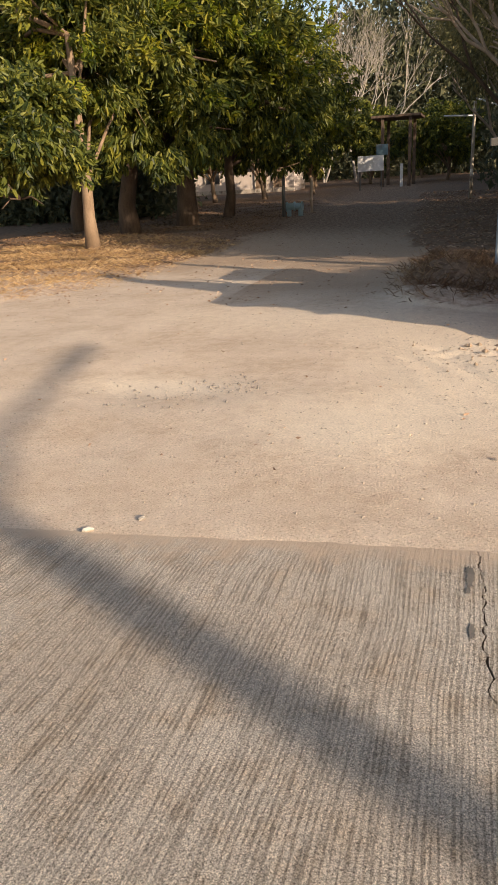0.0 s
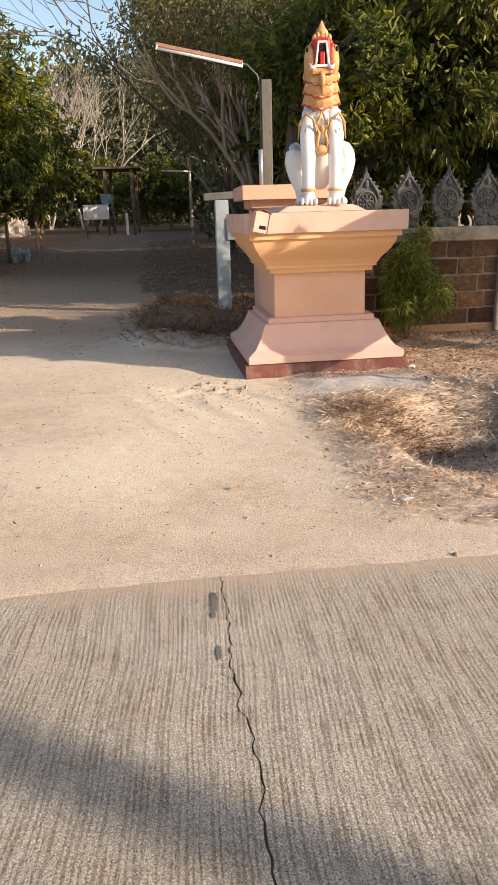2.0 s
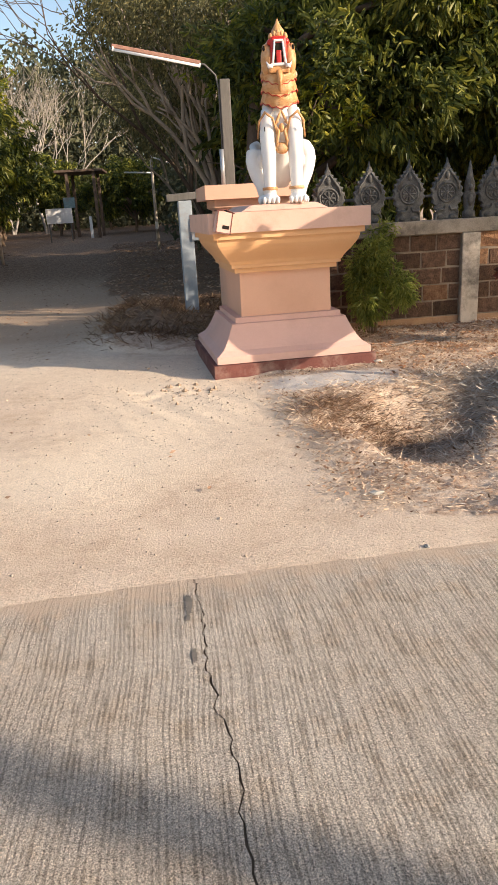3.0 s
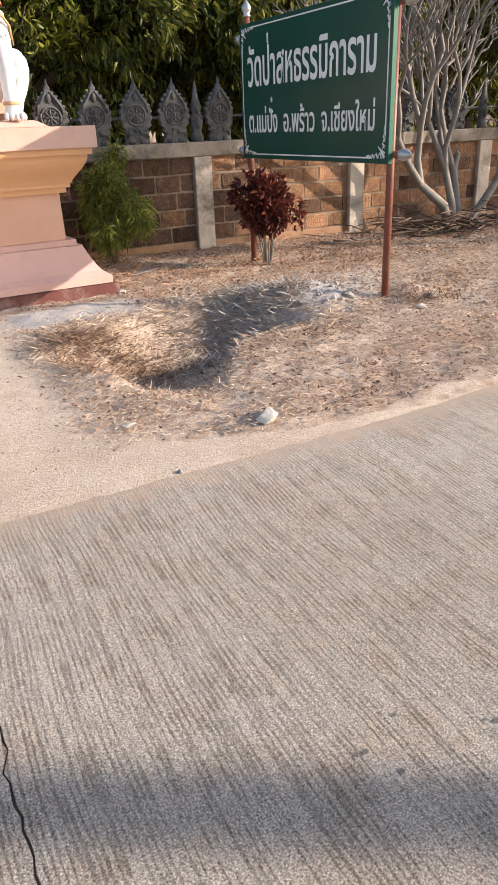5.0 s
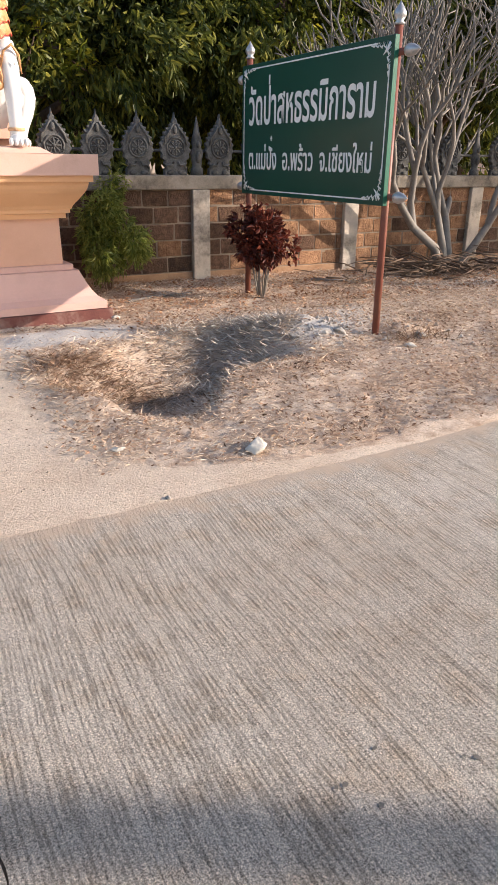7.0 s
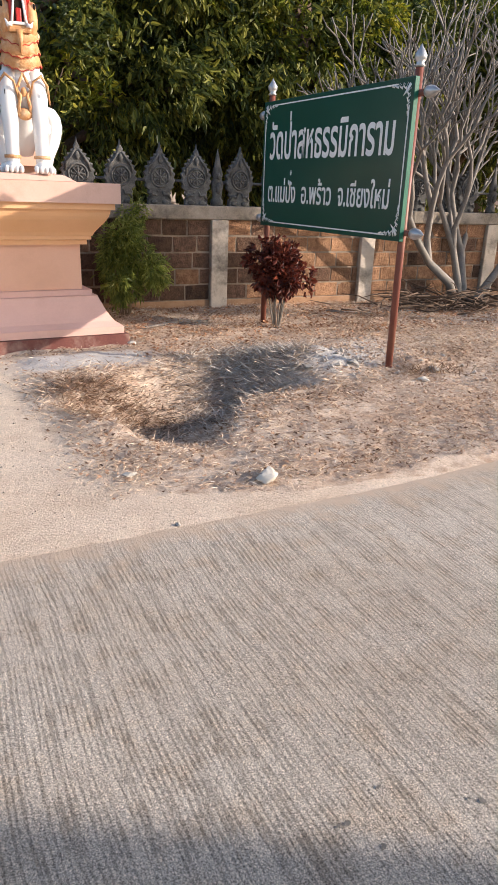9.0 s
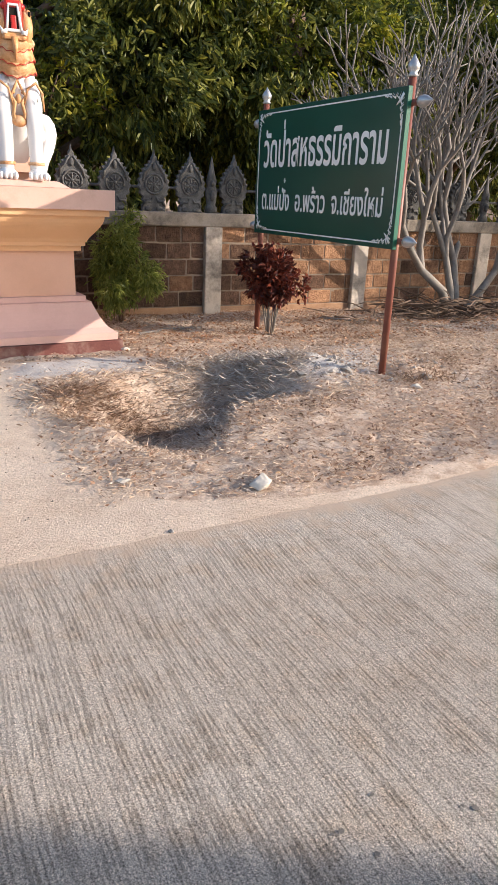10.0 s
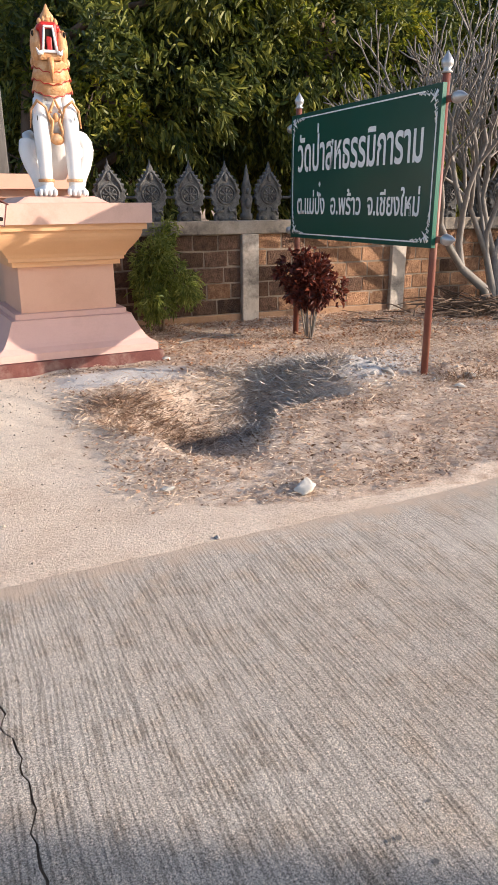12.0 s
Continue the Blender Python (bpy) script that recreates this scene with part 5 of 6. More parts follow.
def build_letterbox():
    t = thing("letter_box", "small tilted pink metal letter box with a dark slot", "letter box", at=PED @ pose(-0.665, -0.845, 1.48, 0, 12, 10) @ Matrix.Diagonal((1.3, 1.1, 1.3, 1)))
    bm = bmesh.new()
    bevel_box(bm, (0, 0, 0), (0.115, 0.07, 0.15), 0.004)
    part("body", bm, M_foot, t)
    for x, z, w, h in ((-0.054, 0, 0.007, 0.15), (0.054, 0, 0.007, 0.15), (0, -0.071, 0.115, 0.007)):
        bm = bmesh.new()
        bevel_box(bm, (x, -0.036, z), (w, 0.004, h), 0)
        part("edge_strip", bm, M_maroon, t, "dark painted edge")
    bm = bmesh.new()
    for s in (-1, 1):
        bevel_box(bm, (s * 0.032, 0, 0.083), (0.075, 0.085, 0.008), 0.002, pose(0, 0, 0, 0, s * 16, 0))
    part("lid", bm, M_maroon, t, "dark pitched lid")
    bm = bmesh.new()
    bevel_box(bm, (0.015, -0.037, -0.03), (0.05, 0.006, 0.025), 0.002)
    part("slot", bm, M_dark, t, "dark slot")


build_letterbox()


# ---- bushes ----
def build_bush(name, label, seed, base, stems, top, radii, count, per, ln, wd, mat, bark, down):
    rng = np.random.default_rng(seed)
    t = thing(name, label, "bush", at=pose(*base))
    c = Vector((0, 0, top - radii[2]))
    for k in range(stems):
        a = k / stems * math.tau + rng.normal() * 0.3
        e = c + Vector((math.cos(a) * radii[0] * 0.6, math.sin(a) * radii[1] * 0.6, rng.uniform(-0.3, 0.6) * radii[2]))
        b = Vector((math.cos(a) * 0.02, math.sin(a) * 0.02, -0.08))
        bm = bmesh.new()
        tube(bm, [b, b.lerp(e, 0.5) + Vector((0, 0, 0.06)), e], [0.010, 0.007, 0.003], 6)
        part("stem", bm, bark, t)
    lobes = [(0, 0, c.z, *(r * 0.84 for r in radii))] + [(rng.normal() * radii[0] * 0.52, rng.normal() * radii[1] * 0.52, c.z + rng.normal() * radii[2] * 0.5, radii[0] * 0.42, radii[1] * 0.42, radii[2] * 0.36) for k in range(10)]
    tips, dirs = crown_clusters(rng, lobes, count)
    bs, wy, l, dr = bunch_leaves(rng, tips, dirs, per, ln, 0.05, down)
    tagged(part("crown", leaf_mesh("crown", bs, wy, l, l * wd, dr, mat, rng), None, t), kind="stuff")


build_bush("red_shrub", "dark red leafed ornamental shrub beside the sign", 81, (3.87, 7.45, 0.02), 10, 1.04, (0.29, 0.29, 0.38), 330, 8, 0.085, 0.5, M_redleaf, M_plumeria, 0.3)
build_bush("green_shrub", "feathery light green shrub against the wall", 82, (2.32, 8.5, 0.0), 8, 1.26, (0.36, 0.30, 0.56), 620, 10, 0.095, 0.2, M_fern, M_bark_tan, 0.7)
build_bush("wall_creeper", "small feathery green shrub on the wall coping", 83, (2.55, 8.95, 0.9), 3, 0.50, (0.20, 0.12, 0.22), 160, 10, 0.07, 0.22, M_fern, M_bark_tan, 0.6)


# ---- dry grass, leaf litter, pebbles ----
def scatter(rng, n, x0, x1, y0, y1, keep):
    x, y = rng.uniform(x0, x1, n), rng.uniform(y0, y1, n)
    k = rng.random(n) < keep(x, y)
    x, y = x[k], y[k]
    return np.stack([x, y, height(x, y)], 1)


def litter_zone(x, y):
    e = smooth(-0.12, 0.30, x - road_right(y) + 0.12 * wobble(x, y, 4, 35)) * smooth(3.0, 3.25, y - 0.05 * np.maximum(x - 2, 0))
    clear = np.exp(-((x - 1.3) / 0.75) ** 4 - ((y - 6.32) / 0.36) ** 4) + 0.6 * np.exp(-((x - 3.3) / 0.5) ** 2 - ((y - 5.6) / 0.4) ** 2)
    clear = clear + np.exp(-((x - 1.38) / 0.13) ** 4 - ((y - 4.88) / 0.14) ** 4)
    inside = (np.abs(x - 1.04) < 0.95) & (np.abs(y - 7.75) < 0.95)
    return e * (1 - np.clip(clear, 0, 0.95)) * (~inside) * (0.55 + 0.45 * wobble(x, y, 5, 8)).clip(0.1, 1)


def verge_zone(x, y):
    return smooth(-0.5, 0.8, road_left(y) - x + 0.55 * wobble(x, y, 0.9, 42)) * smooth(8.5, 9.5, y) * (0.5 + 0.5 * wobble(x, y, 3, 12)).clip(0.1, 1)


def gate_zone(x, y):
    return smooth(-0.1, 0.5, x - road_right(y) + 0.5 * wobble(x, y, 0.8, 43) * smooth(9.5, 13, y)) * smooth(8.45, 9.1, y) * (0.5 + 0.5 * wobble(x, y, 4, 13)).clip(0.1, 1)


def blades(name, label, seed, spots, lo, hi, width, lie, mat):
    rng = np.random.default_rng(seed)
    n = len(spots)
    a = rng.uniform(0, math.tau, n)
    way = np.stack([np.cos(a), np.sin(a), rng.uniform(-0.05, lie, n)], 1)
    ln = rng.uniform(lo, hi, n)
    base = spots + np.array([0, 0, 0.004]) + np.stack([np.zeros(n), np.zeros(n), rng.random(n) ** 2 * 0.025], 1)
    me = leaf_mesh(name, base, way, ln, np.maximum(0.0016, ln * width), np.zeros(n), mat, rng, 0.15)
    return tagged(new(name, me), label, "plants", kind="stuff")


g = np.random.default_rng(91)
blades("dry_grass", "flattened straw-coloured dry grass over the plot", 92, scatter(g, 270000, 0.6, 9.2, 3.0, 9.0, litter_zone), 0.012, 0.075, 0.024, 0.45, M_straw)
blades("dead_leaves", "curled brown dead leaves on the plot", 93, scatter(g, 40000, 0.6, 9.2, 3.0, 9.0, litter_zone), 0.012, 0.042, 0.45, 0.75, M_litter)
blades("rotted_leaves", "dark brown rotted leaves among the straw", 103, scatter(g, 13000, 0.6, 9.2, 3.0, 9.0, lambda x, y: litter_zone(x, y) * (wobble(x, y, 3.1, 33) > -0.1)), 0.012, 0.045, 0.40, 0.7, M_mould)
blades("rusty_leaves", "rust-brown fallen leaves along the wall", 107, scatter(g, 22000, 1.9, 9.2, 6.0, 8.95, lambda x, y: smooth(6.2, 7.4, y + 0.4 * wobble(x, y, 2.5, 36)) * (0.35 + 0.5 * wobble(x, y, 5, 37)).clip(0.05, 1)), 0.02, 0.06, 0.42, 0.7, M_rust)
blades("bleached_chaff", "bleached grey chaff among the straw", 104, scatter(g, 26000, 0.6, 9.2, 3.0, 9.0, lambda x, y: litter_zone(x, y) * (wobble(x, y, 2.3, 34) > -0.2)), 0.012, 0.05, 0.16, 0.6, M_chaff)
def bank(x, y):
    q = np.sqrt(((x - 2.0) / 1.15) ** 2 + ((y - 5.3) / 0.8) ** 2)
    return np.exp(-((q - 0.95) / 0.25) ** 2) * np.where((x < 1.7) & (y > 4.8), 0.8, 0.12)
blades("bank_grass", "long dry grass hanging over the hollow's bank", 94, scatter(g, 6000, 0.7, 3.4, 4.2, 6.4, bank), 0.04, 0.15, 0.018, 0.6, M_straw)
def hollow(x, y):
    px, py = (x - 2.25) * 0.95 - (y - 5.45) * 0.28, (y - 5.45) - (x - 2.25) * 0.32
    q = np.sqrt((px / 1.05) ** 2 + (py / 0.78) ** 2) + 0.12 * wobble(x, y, 4, 17)
    return (1 - smooth(0.7, 1.1, q)) * (1 - np.exp(-((x - 1.38) / 0.13) ** 4 - ((y - 4.88) / 0.14) ** 4))
# grey grass mat; the hollow's shade is put into its darker colour
blades("grey_grass", "matted grey dead grass, darkened for the shade in the dug hollow", 99, scatter(g, 17000, 1.3, 3.6, 4.2, 6.8, hollow), 0.02, 0.09, 0.03, 0.5, M_shadestraw)
def tufts(x, y):
    return hollow(x, y) * smooth(1.62, 1.8, x) * (wobble(x, y, 7, 24) > 0.1)
blades("hollow_stalks", "pale dry stalks standing in the dug hollow", 101, scatter(g, 5000, 1.6, 3.5, 4.3, 6.2, tufts), 0.05, 0.17, 0.012, 0.7, M_straw)
def brow(x, y):
    return np.exp(-((x - 1.12) / 0.14) ** 2 - ((y - 5.05) / 0.35) ** 2) + 0.9 * np.exp(-((x - 1.42) / 0.35) ** 2 - ((y - 5.38) / 0.17) ** 2)
blades("brow_grass", "bleached grass hanging down the hollow's bank", 102, scatter(g, 16000, 0.8, 2.0, 4.6, 6.0, brow), 0.03, 0.11, 0.014, 0.9, M_litter)
blades("bank_stubble", "brown stubble on the face of the hollow's bank", 105, scatter(g, 10000, 0.8, 2.0, 4.6, 6.0, brow), 0.03, 0.10, 0.03, 0.9, M_mould)
blades("trench_grass", "thin bleached grass stems fallen into the hollow", 106, scatter(g, 15000, 1.2, 3.6, 4.2, 6.8, lambda x, y: hollow(x, y) * smooth(1.8, 2.2, x)), 0.05, 0.17, 0.010, 0.8, M_chaff)


def clump(x, y):
    return np.exp(-((x - 4.02) / 0.10) ** 2 - ((y - 4.92) / 0.09) ** 2) + 0.4 * np.exp(-((x - 4.25) / 0.22) ** 2 - ((y - 4.95) / 0.12) ** 2)
blades("dry_tuft", "dark dry tuft of weeds beside the sign post", 108, scatter(g, 3500, 3.6, 4.8, 4.5, 5.4, clump), 0.04, 0.13, 0.035, 1.4, M_mould)


def build_burrow():
    bm = bmesh.new()
    top = ground_z(1.38, 4.88) - 0.02
    oval(bm, (1.38, 4.90, top), (0.22, 0.24, 0.36), 0, None, 20, 14)
    bmesh.ops.delete(bm, geom=[f for f in bm.faces if f.calc_center_median().z > top], context="FACES")
    bmesh.ops.reverse_faces(bm, faces=bm.faces[:])
    tagged(new("burrow", finish(bm, "burrow", M_ground)), "dark earthen burrow dug under the hollow's bank", "hole", kind="structure")


build_burrow()
blades("verge_grass", "dry yellow grass on the grove's verge", 95, scatter(g, 70000, -13, -4, 8.8, 18, verge_zone), 0.05, 0.15, 0.04, 0.8, M_verge)
blades("verge_leaves", "brown fallen leaves under the grove", 96, scatter(g, 44000, -16, -5, 11.5, 40, verge_zone), 0.04, 0.10, 0.42, 0.3, M_mould)
blades("gate_weeds", "dry brown weeds beside the gate post", 97, scatter(g, 18000, -2, 2.5, 8.4, 14, gate_zone), 0.05, 0.22, 0.05, 1.2, M_mould)
blades("gate_leaves", "brown fallen leaves along the track beyond the gate", 100, scatter(g, 30000, -6, 4, 11, 42, gate_zone), 0.05, 0.12, 0.42, 0.3, M_litter)
blades("track_leaves", "scattered small dead leaves on the track", 98, scatter(g, 9000, -9, 1.2, 3, 34, lambda x, y: 0.10 + 0.8 * (y > 9)), 0.015, 0.06, 0.4, 0.25, M_litter)


def pebble_mesh(name, spots, lo, hi, mat, seed):
    rng = np.random.default_rng(seed)
    base = np.array([(1, 0, 0), (-1, 0, 0), (0, 1, 0), (0, -1, 0), (0, 0, 0.8), (0, 0, -0.5)], float)
    tri = np.array([(0, 2, 4), (2, 1, 4), (1, 3, 4), (3, 0, 4), (2, 0, 5), (1, 2, 5), (3, 1, 5), (0, 3, 5)])
    n = len(spots)
    s = lo + (hi - lo) * rng.random(n) ** 4
    v = base[None] * s[:, None, None] * rng.uniform(0.6, 1.2, (n, 6, 3)) + spots[:, None] + np.array([0, 0, 0.2])[None, None] * s[:, None, None]
    f = (np.arange(n)[:, None, None] * 6 + tri[None]).reshape(-1, 3)
    return raw(name, v.reshape(-1, 3), f, mat)


track_spots = scatter(g, 26000, -7, 1.2, 2.95, 10, lambda x, y: (x < road_right(y)) * (0.25 + 0.75 * np.exp(-((x - 0.1) / 1.1) ** 2 - ((y - 6.2) / 1.0) ** 2) + 0.7 * np.exp(-((x + 1.9) / 0.8) ** 2 - ((y - 5.1) / 0.3) ** 2)))
tagged(new("track_pebbles", pebble_mesh("track_pebbles", track_spots, 0.0022, 0.012, M_pebble, 3)), "small pale pebbles scattered over the track", "pebbles", kind="stuff")
clods = scatter(g, 2600, -1.2, 1.0, 5.2, 7.0, lambda x, y: 0.9 * np.exp(-((x + 0.2) / 0.35) ** 2 - ((y - 6.45) / 0.2) ** 2) * (wobble(x, y, 9, 41) > -0.1) + 0.05 * np.exp(-((x - 0.1) / 0.6) ** 2 - ((y - 6.0) / 0.6) ** 2))
tagged(new("earth_clods", pebble_mesh("earth_clods", clods, 0.006, 0.038, M_clod, 8)), "brown clods of churned earth on the sand", "clods", kind="stuff")
patch = scatter(g, 1800, -3.6, -1.5, 4.5, 5.7, lambda x, y: np.exp(-((x + 1.95) / 0.22) ** 2 - ((y - 5.2) / 0.2) ** 2) + 0.25 * np.exp(-((x + 2.5) / 0.7) ** 2 - ((y - 4.9) / 0.25) ** 2))
tagged(new("broken_stone", pebble_mesh("broken_stone", patch, 0.004, 0.024, M_rubble, 6)), "broken grey stone in a washed-out patch of the track", "rubble", kind="stuff")
heap = scatter(g, 9000, 2.4, 8.6, 4.6, 7.8, lambda x, y: np.exp(-((x - 3.4) / 0.55) ** 2 - ((y - 5.6) / 0.4) ** 2) + 0.5 * np.exp(-((x - 4.3) / 0.6) ** 2 - ((y - 5.6) / 0.6) ** 2) + 0.5 * np.exp(-((x - 7.3) / 1.0) ** 2 - ((y - 7.3) / 0.5) ** 2))
tagged(new("spoil_rubble", pebble_mesh("spoil_rubble", heap, 0.005, 0.042, M_rock, 4)), "pale grey rubble on the spoil heap", "rubble", kind="stuff")


def build_rock(seed, at, size, mat=M_rock):
    rng = np.random.default_rng(seed)
    bm = bmesh.new()
    bmesh.ops.create_icosphere(bm, subdivisions=3, radius=1)
    cuts = unit(rng, 11)
    depths = rng.uniform(0.42, 0.75, 11)
    for v in bm.verts:
        p = np.array(v.co)
        for c, lim in zip(cuts, depths):
            d = p @ c - lim
            if d > 0:
                p = p - c * d * 0.95
        p = p * (1.25 + 0.05 * math.sin(7 * p[0] + seed) * math.sin(6 * p[1] - seed) + 0.03 * rng.normal())
        v.co = Vector(tuple(p * np.array(size))) + Vector(tuple(rng.normal(size=3) * 0.0015))
    for f in bm.faces:
        f.smooth = True
    ob = new("rock", finish(bm, "rock", mat))
    ob.matrix_basis = pose(*at, 0, 0, rng.uniform(0, 180))
    return ob


for k, (x, y, s, lab) in enumerate(((1.71, 3.26, 0.055, "pale angular rock at the road's edge"), (3.95, 4.75, 0.04, "white lump of rubble by the sign post"), (3.6, 5.35, 0.045, "grey lump of rubble on the spoil heap"), (3.15, 5.4, 0.04, "grey lump of rubble on the spoil heap"), (1.0, 3.6, 0.025, "small pale stone in the litter"), (-1.85, 2.66, 0.02, "small white stone on the track's edge"), (-1.64, 2.83, 0.016, "small stone on the track"), (1.05, 2.92, 0.012, "small dark stone at the road's edge"), (1.93, 6.86, 0.03, "white stone at the pedestal's corner"), (4.25, 5.0, 0.04, "grey lump of rubble by the sign post"))):
    tagged(build_rock(200 + k, (x, y, max(ground_z(x, y), 0.0) + s * 0.45), (s * 1.45, s, s * 0.66), M_white_stone if "pale" in lab or "white" in lab else M_rock), lab, "rock", "loose rocks")


def build_brush():
    rng = np.random.default_rng(101)
    bm = bmesh.new()
    for k in range(240):
        a = rng.normal() * 1.2 + (math.pi if rng.random() < 0.5 else 0)
        p = Vector((7.2 + rng.normal() * 0.75, 8.1 + rng.normal() * 0.28, 0.02 + abs(rng.normal()) * 0.11))
        l = rng.uniform(0.25, 0.8)
        d = Vector((math.cos(a), math.sin(a) * 0.5, rng.normal() * 0.12)).normalized()
        q = p + d * l + Vector(tuple(rng.normal(size=3) * 0.04))
        tube(bm, [p, p.lerp(q, 0.5) + Vector(tuple(rng.normal(size=3) * 0.03)), q], [0.012, 0.009, 0.004], 5)
    return tagged(new("brush_pile", finish(bm, "brush_pile", M_bark)), "heap of dry grey cut branches at the tree's foot", "branches", kind="stuff")


build_brush()
for k, pts in enumerate((((5.0, 8.2), (5.5, 8.05), (6.1, 8.0), (6.5, 7.8)), ((2.3, 7.6), (2.7, 7.9), (3.2, 8.0)), ((6.0, 5.6), (6.3, 5.95), (6.5, 6.2)))):
    bm = bmesh.new()
    tube(bm, [(x, y, ground_z(x, y) + 0.02) for x, y in pts], [0.018, 0.016, 0.013, 0.007][:len(pts)], 6)
    tagged(new("fallen_branch", finish(bm, "fallen_branch", M_plumeria)), "dry grey branch lying on the litter", "branch", "fallen branches")


# ---- things far along the track ----
def box_thing(name, label, category, boxes, at=None):
    t = thing(name, label, category, at=at)
    for nm, c, s, m, bev in boxes:
        bm = bmesh.new()
        bevel_box(bm, c, s, bev)
        part(nm, bm, m, t)
    return t


def marker(x, y, h, r, mat, label):
    bm = bmesh.new()
    tube(bm, [(0, 0, -0.2), (0.01, 0, h * 0.5), (0.03, 0, h)], [r, r * 0.95, r * 0.9], 8)
    ob = new("marker_post", finish(bm, "marker_post", mat))
    ob.matrix_basis = pose(x, y, ground_z(x, y))
    return tagged(ob, label, "post", "posts beside the track")


marker(-7.45, 27.6, 1.75, 0.07, M_board, "grey timber post beside the water valve")
marker(-6.9, 30.0, 1.35, 0.06, M_straw, "short pale bamboo post at the track's edge")


def build_valve():
    t = thing("water_valve", "pale blue iron water valve on a short pipe", "valve", at=pose(-7.1, 27.9, 0.04))
    for nm, pts, r in (("riser", [(-0.22, 0, -0.1), (-0.22, 0, 0.38)], 0.09), ("body", [(-0.3, 0, 0.36), (0.3, 0, 0.36)], 0.13), ("outlet", [(0.24, 0, 0.4), (0.24, 0, -0.1)], 0.10)):
        bm = bmesh.new()
        tube(bm, pts, [r, r], 12)
        part(nm, bm, M_valve, t)
    for x in (-0.3, 0.0, 0.3):
        bm = bmesh.new()
        tube(bm, [(x - 0.025, 0, 0.36), (x + 0.025, 0, 0.36)], [0.18, 0.18], 12)
        part("flange", bm, M_valve, t)


build_valve()
box_thing("notice_board", "white notice board on two posts beside the far track", "board", [("panel", (0, 0, 1.7), (1.7, 0.06, 0.95), M_white, 0.01), ("leg", (-0.7, 0.04, 0.6), (0.08, 0.08, 1.6), M_board, 0.01), ("leg", (0.7, 0.04, 0.6), (0.08, 0.08, 1.6), M_board, 0.01)], pose(-7.4, 50, 0.25, 0, 0, 4))
box_thing("shelter", "open dark timber shelter with a low tin roof", "shelter", [("roof", (0.7, 0, 4.65), (3.4, 4.0, 0.16), M_bark, 0.02), ("green_panel", (-0.2, -1.84, 2.55), (0.8, 0.05, 0.7), M_steel, 0.01)] + [("pillar", (x, y, 2.25), (0.22, 0.22, 4.7), M_bark, 0.02) for x in (-0.2, 1.7) for y in (-1.7, 1.7)] + [("leaning_board", (1.2, -2.1, 0.75), (0.2, 0.1, 1.6), M_white, 0.01)], pose(-7.0, 56, 0.3))


def build_house():
    t = thing("house", "long pale plastered house with brown doors among the trees", "house", at=pose(-23.5, 57, 0.35, 0, 0, 2))
    for nm, c, s, m in (("wall", (0, 0, 1.0), (19, 4, 2.3), M_plaster), ("plinth", (0, -2.03, 0.1), (19, 0.1, 0.5), M_coping)):
        bm = bmesh.new()
        bevel_box(bm, c, s, 0.02)
        part(nm, bm, m, t)
    bm = bmesh.new()
    loft(bm, [[(x, -2.7, 2.1), (x, 0, 3.5), (x, 2.7, 2.1), (x, 2.6, 2.0), (x, 0, 3.35), (x, -2.6, 2.0)] for x in (-9.9, 9.9)])
    for f in bm.faces:
        f.smooth = False
    part("roof", bm, M_tin, t)
    for x, nm, w, z, h in ((8.3, "door", 0.9, 0.95, 1.9), (6.9, "door", 0.9, 0.95, 1.9), (3.0, "window", 1.2, 1.3, 0.9), (-1.0, "window", 1.2, 1.3, 0.9), (-5.0, "window", 1.2, 1.3, 0.9)):
        bm = bmesh.new()
        bevel_box(bm, (x, -2.02, z), (w, 0.08, h), 0.01)
        p = part(nm, bm, M_bark_tan if nm == "door" else M_iron, t, "brown timber door" if nm == "door" else "")
        bm = bmesh.new()
        for dx, dz, sx, sz in ((0, h / 2, w + 0.16, 0.08), (-w / 2, 0, 0.08, h), (w / 2, 0, 0.08, h)):
            bevel_box(bm, (x + dx, -2.05, z + dz), (sx, 0.12, sz), 0.01)
        part("frame", bm, M_coping, p)
    t2 = thing("house", "red tiled house half hidden behind the mango trees", "house", at=pose(9.5, 25, 0))
    bm = bmesh.new()
    bevel_box(bm, (0, 0, 1.8), (12, 6, 3.8), 0.02)
    part("wall", bm, M_plaster, t2)
    bm = bmesh.new()
    loft(bm, [[(x, -4.0, 3.3), (x, 0, 6.4), (x, 4.0, 3.3), (x, 3.9, 3.15), (x, 0, 6.2), (x, -3.9, 3.15)] for x in (-7, 7)])
    for f in bm.faces:
        f.smooth = False
    part("roof", bm, M_roof, t2, "red tiled roof")


build_house()


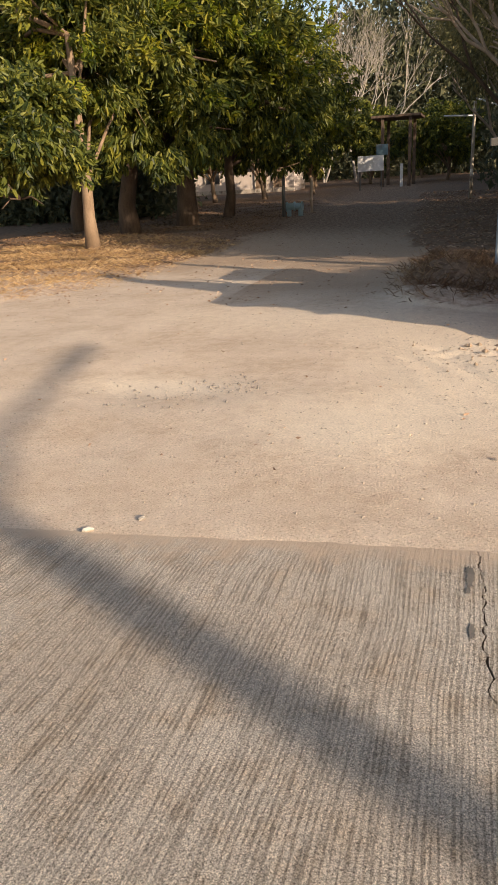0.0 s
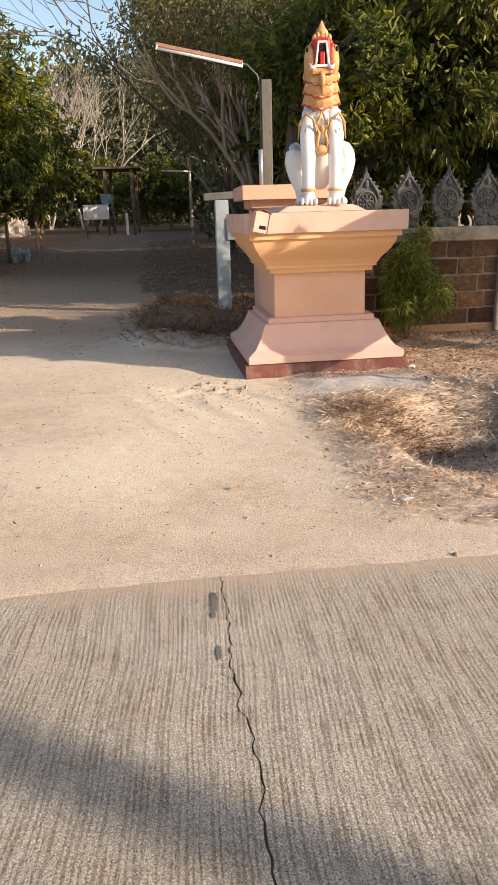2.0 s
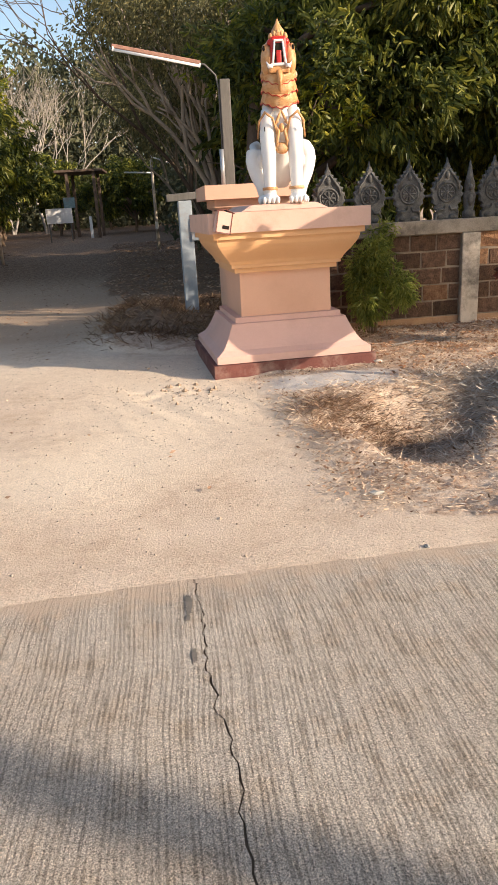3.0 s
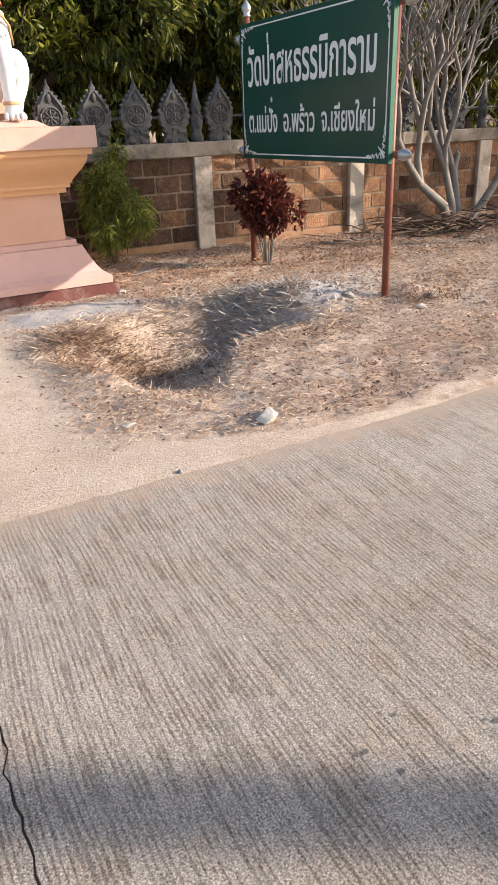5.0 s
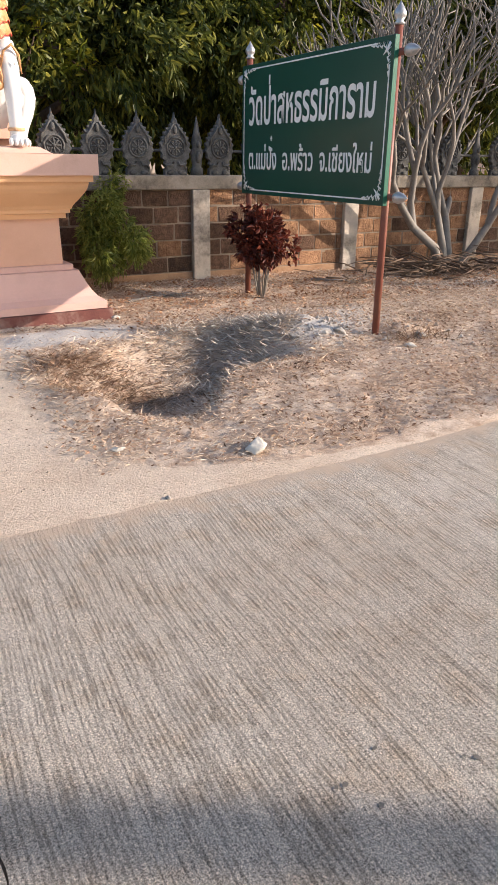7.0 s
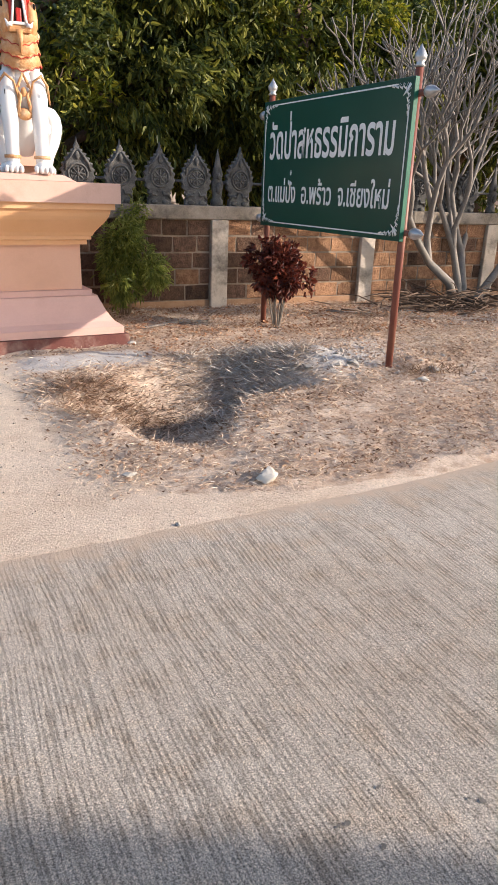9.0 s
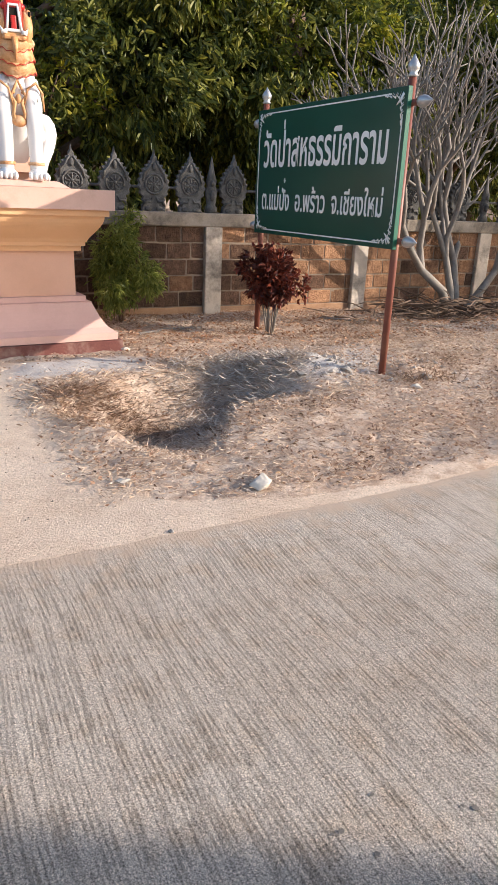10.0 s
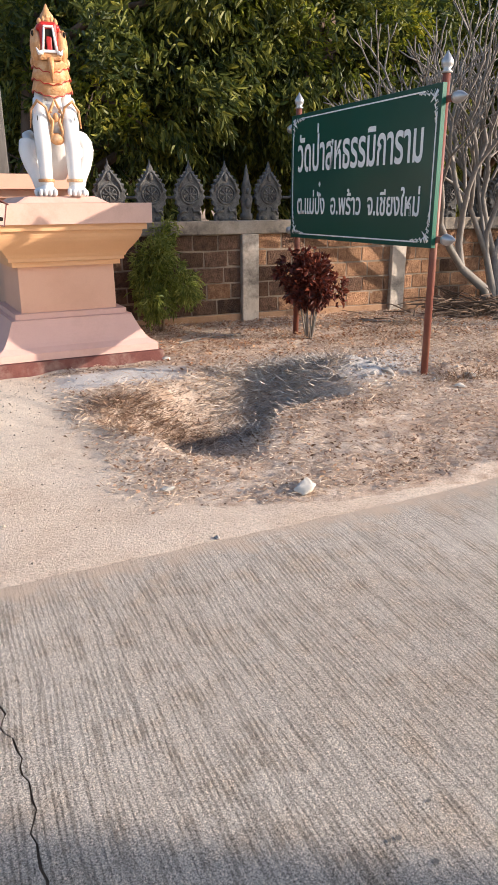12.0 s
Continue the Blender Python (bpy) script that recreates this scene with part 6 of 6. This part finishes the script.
def build_far_pole():
    t = thing("street_lamp", "slim grey post with two strip lamps on arms", "street lamp", at=pose(-0.72, 34, 0.1))
    bm = bmesh.new()
    tube(bm, [(0, 0, -0.3), (0, 0, 3.9)], [0.085, 0.06], 10)
    part("post", bm, M_coping, t)
    for a, b in (((0.0, 0, 3.35), (-1.25, 0, 3.42)), ((-0.1, -0.1, 4.05), (1.4, 0.1, 3.5))):
        bm = bmesh.new()
        tube(bm, [a, b], [0.035, 0.035], 8)
        part("strip_lamp", bm, M_tube_glass, t, "white strip lamp")
    bm = bmesh.new()
    bevel_box(bm, (0, -0.07, 1.1), (0.14, 0.02, 0.3), 0.005)
    part("plate", bm, M_white, t, "small white plate")


build_far_pole()


# ---- wall blocks, last ----
def build_blocks():
    rng = np.random.default_rng(150)
    shapes = []
    for k in range(6):
        bm = bmesh.new()
        bevel_box(bm, (0, 0, 0), (0.345, 0.07, 0.185), 0.012)
        for v in bm.verts:
            v.co += Vector(tuple(rng.normal(size=3) * 0.003))
        shapes.append((finish(bm.copy(), "block", M_brick), finish(bm, "block", M_brick_shade)))
    for a, b in zip(POSTS[1:], POSTS[2:]):
        x0, x1 = a + 0.12, b - 0.12
        for row in range(5):
            z = 0.226 + row * 0.21
            x = x0 - (0.18 if row % 2 else 0.02) - 0.04 * rng.random()
            while x < x1 - 0.02:
                w = 0.365 * rng.uniform(0.92, 1.08)
                l, r = max(x, x0) + 0.009, min(x + w, x1) - 0.009
                if r - l > 0.05:
                    c = (l + r) / 2
                    # more dark blocks at both ends: staining, plus the wall's shade put into colour
                    ob = new("block", shapes[int(rng.integers(0, 6))][int(rng.random() < np.interp(c, [3.2, 3.8, 5.0, 5.6, 8.2, 9.2], [0.95, 0.55, 0.35, 0.12, 0.15, 0.65]))])
                    ob.parent = wall
                    ob.matrix_basis = pose(c, wall_line(c) + 0.012 + rng.normal() * 0.003, z + rng.normal() * 0.002, 0, rng.normal() * 0.5, rng.normal() * 0.6) @ Matrix.Diagonal(((r - l) / 0.345, 1, 1.02, 1))
                x += w


build_blocks()
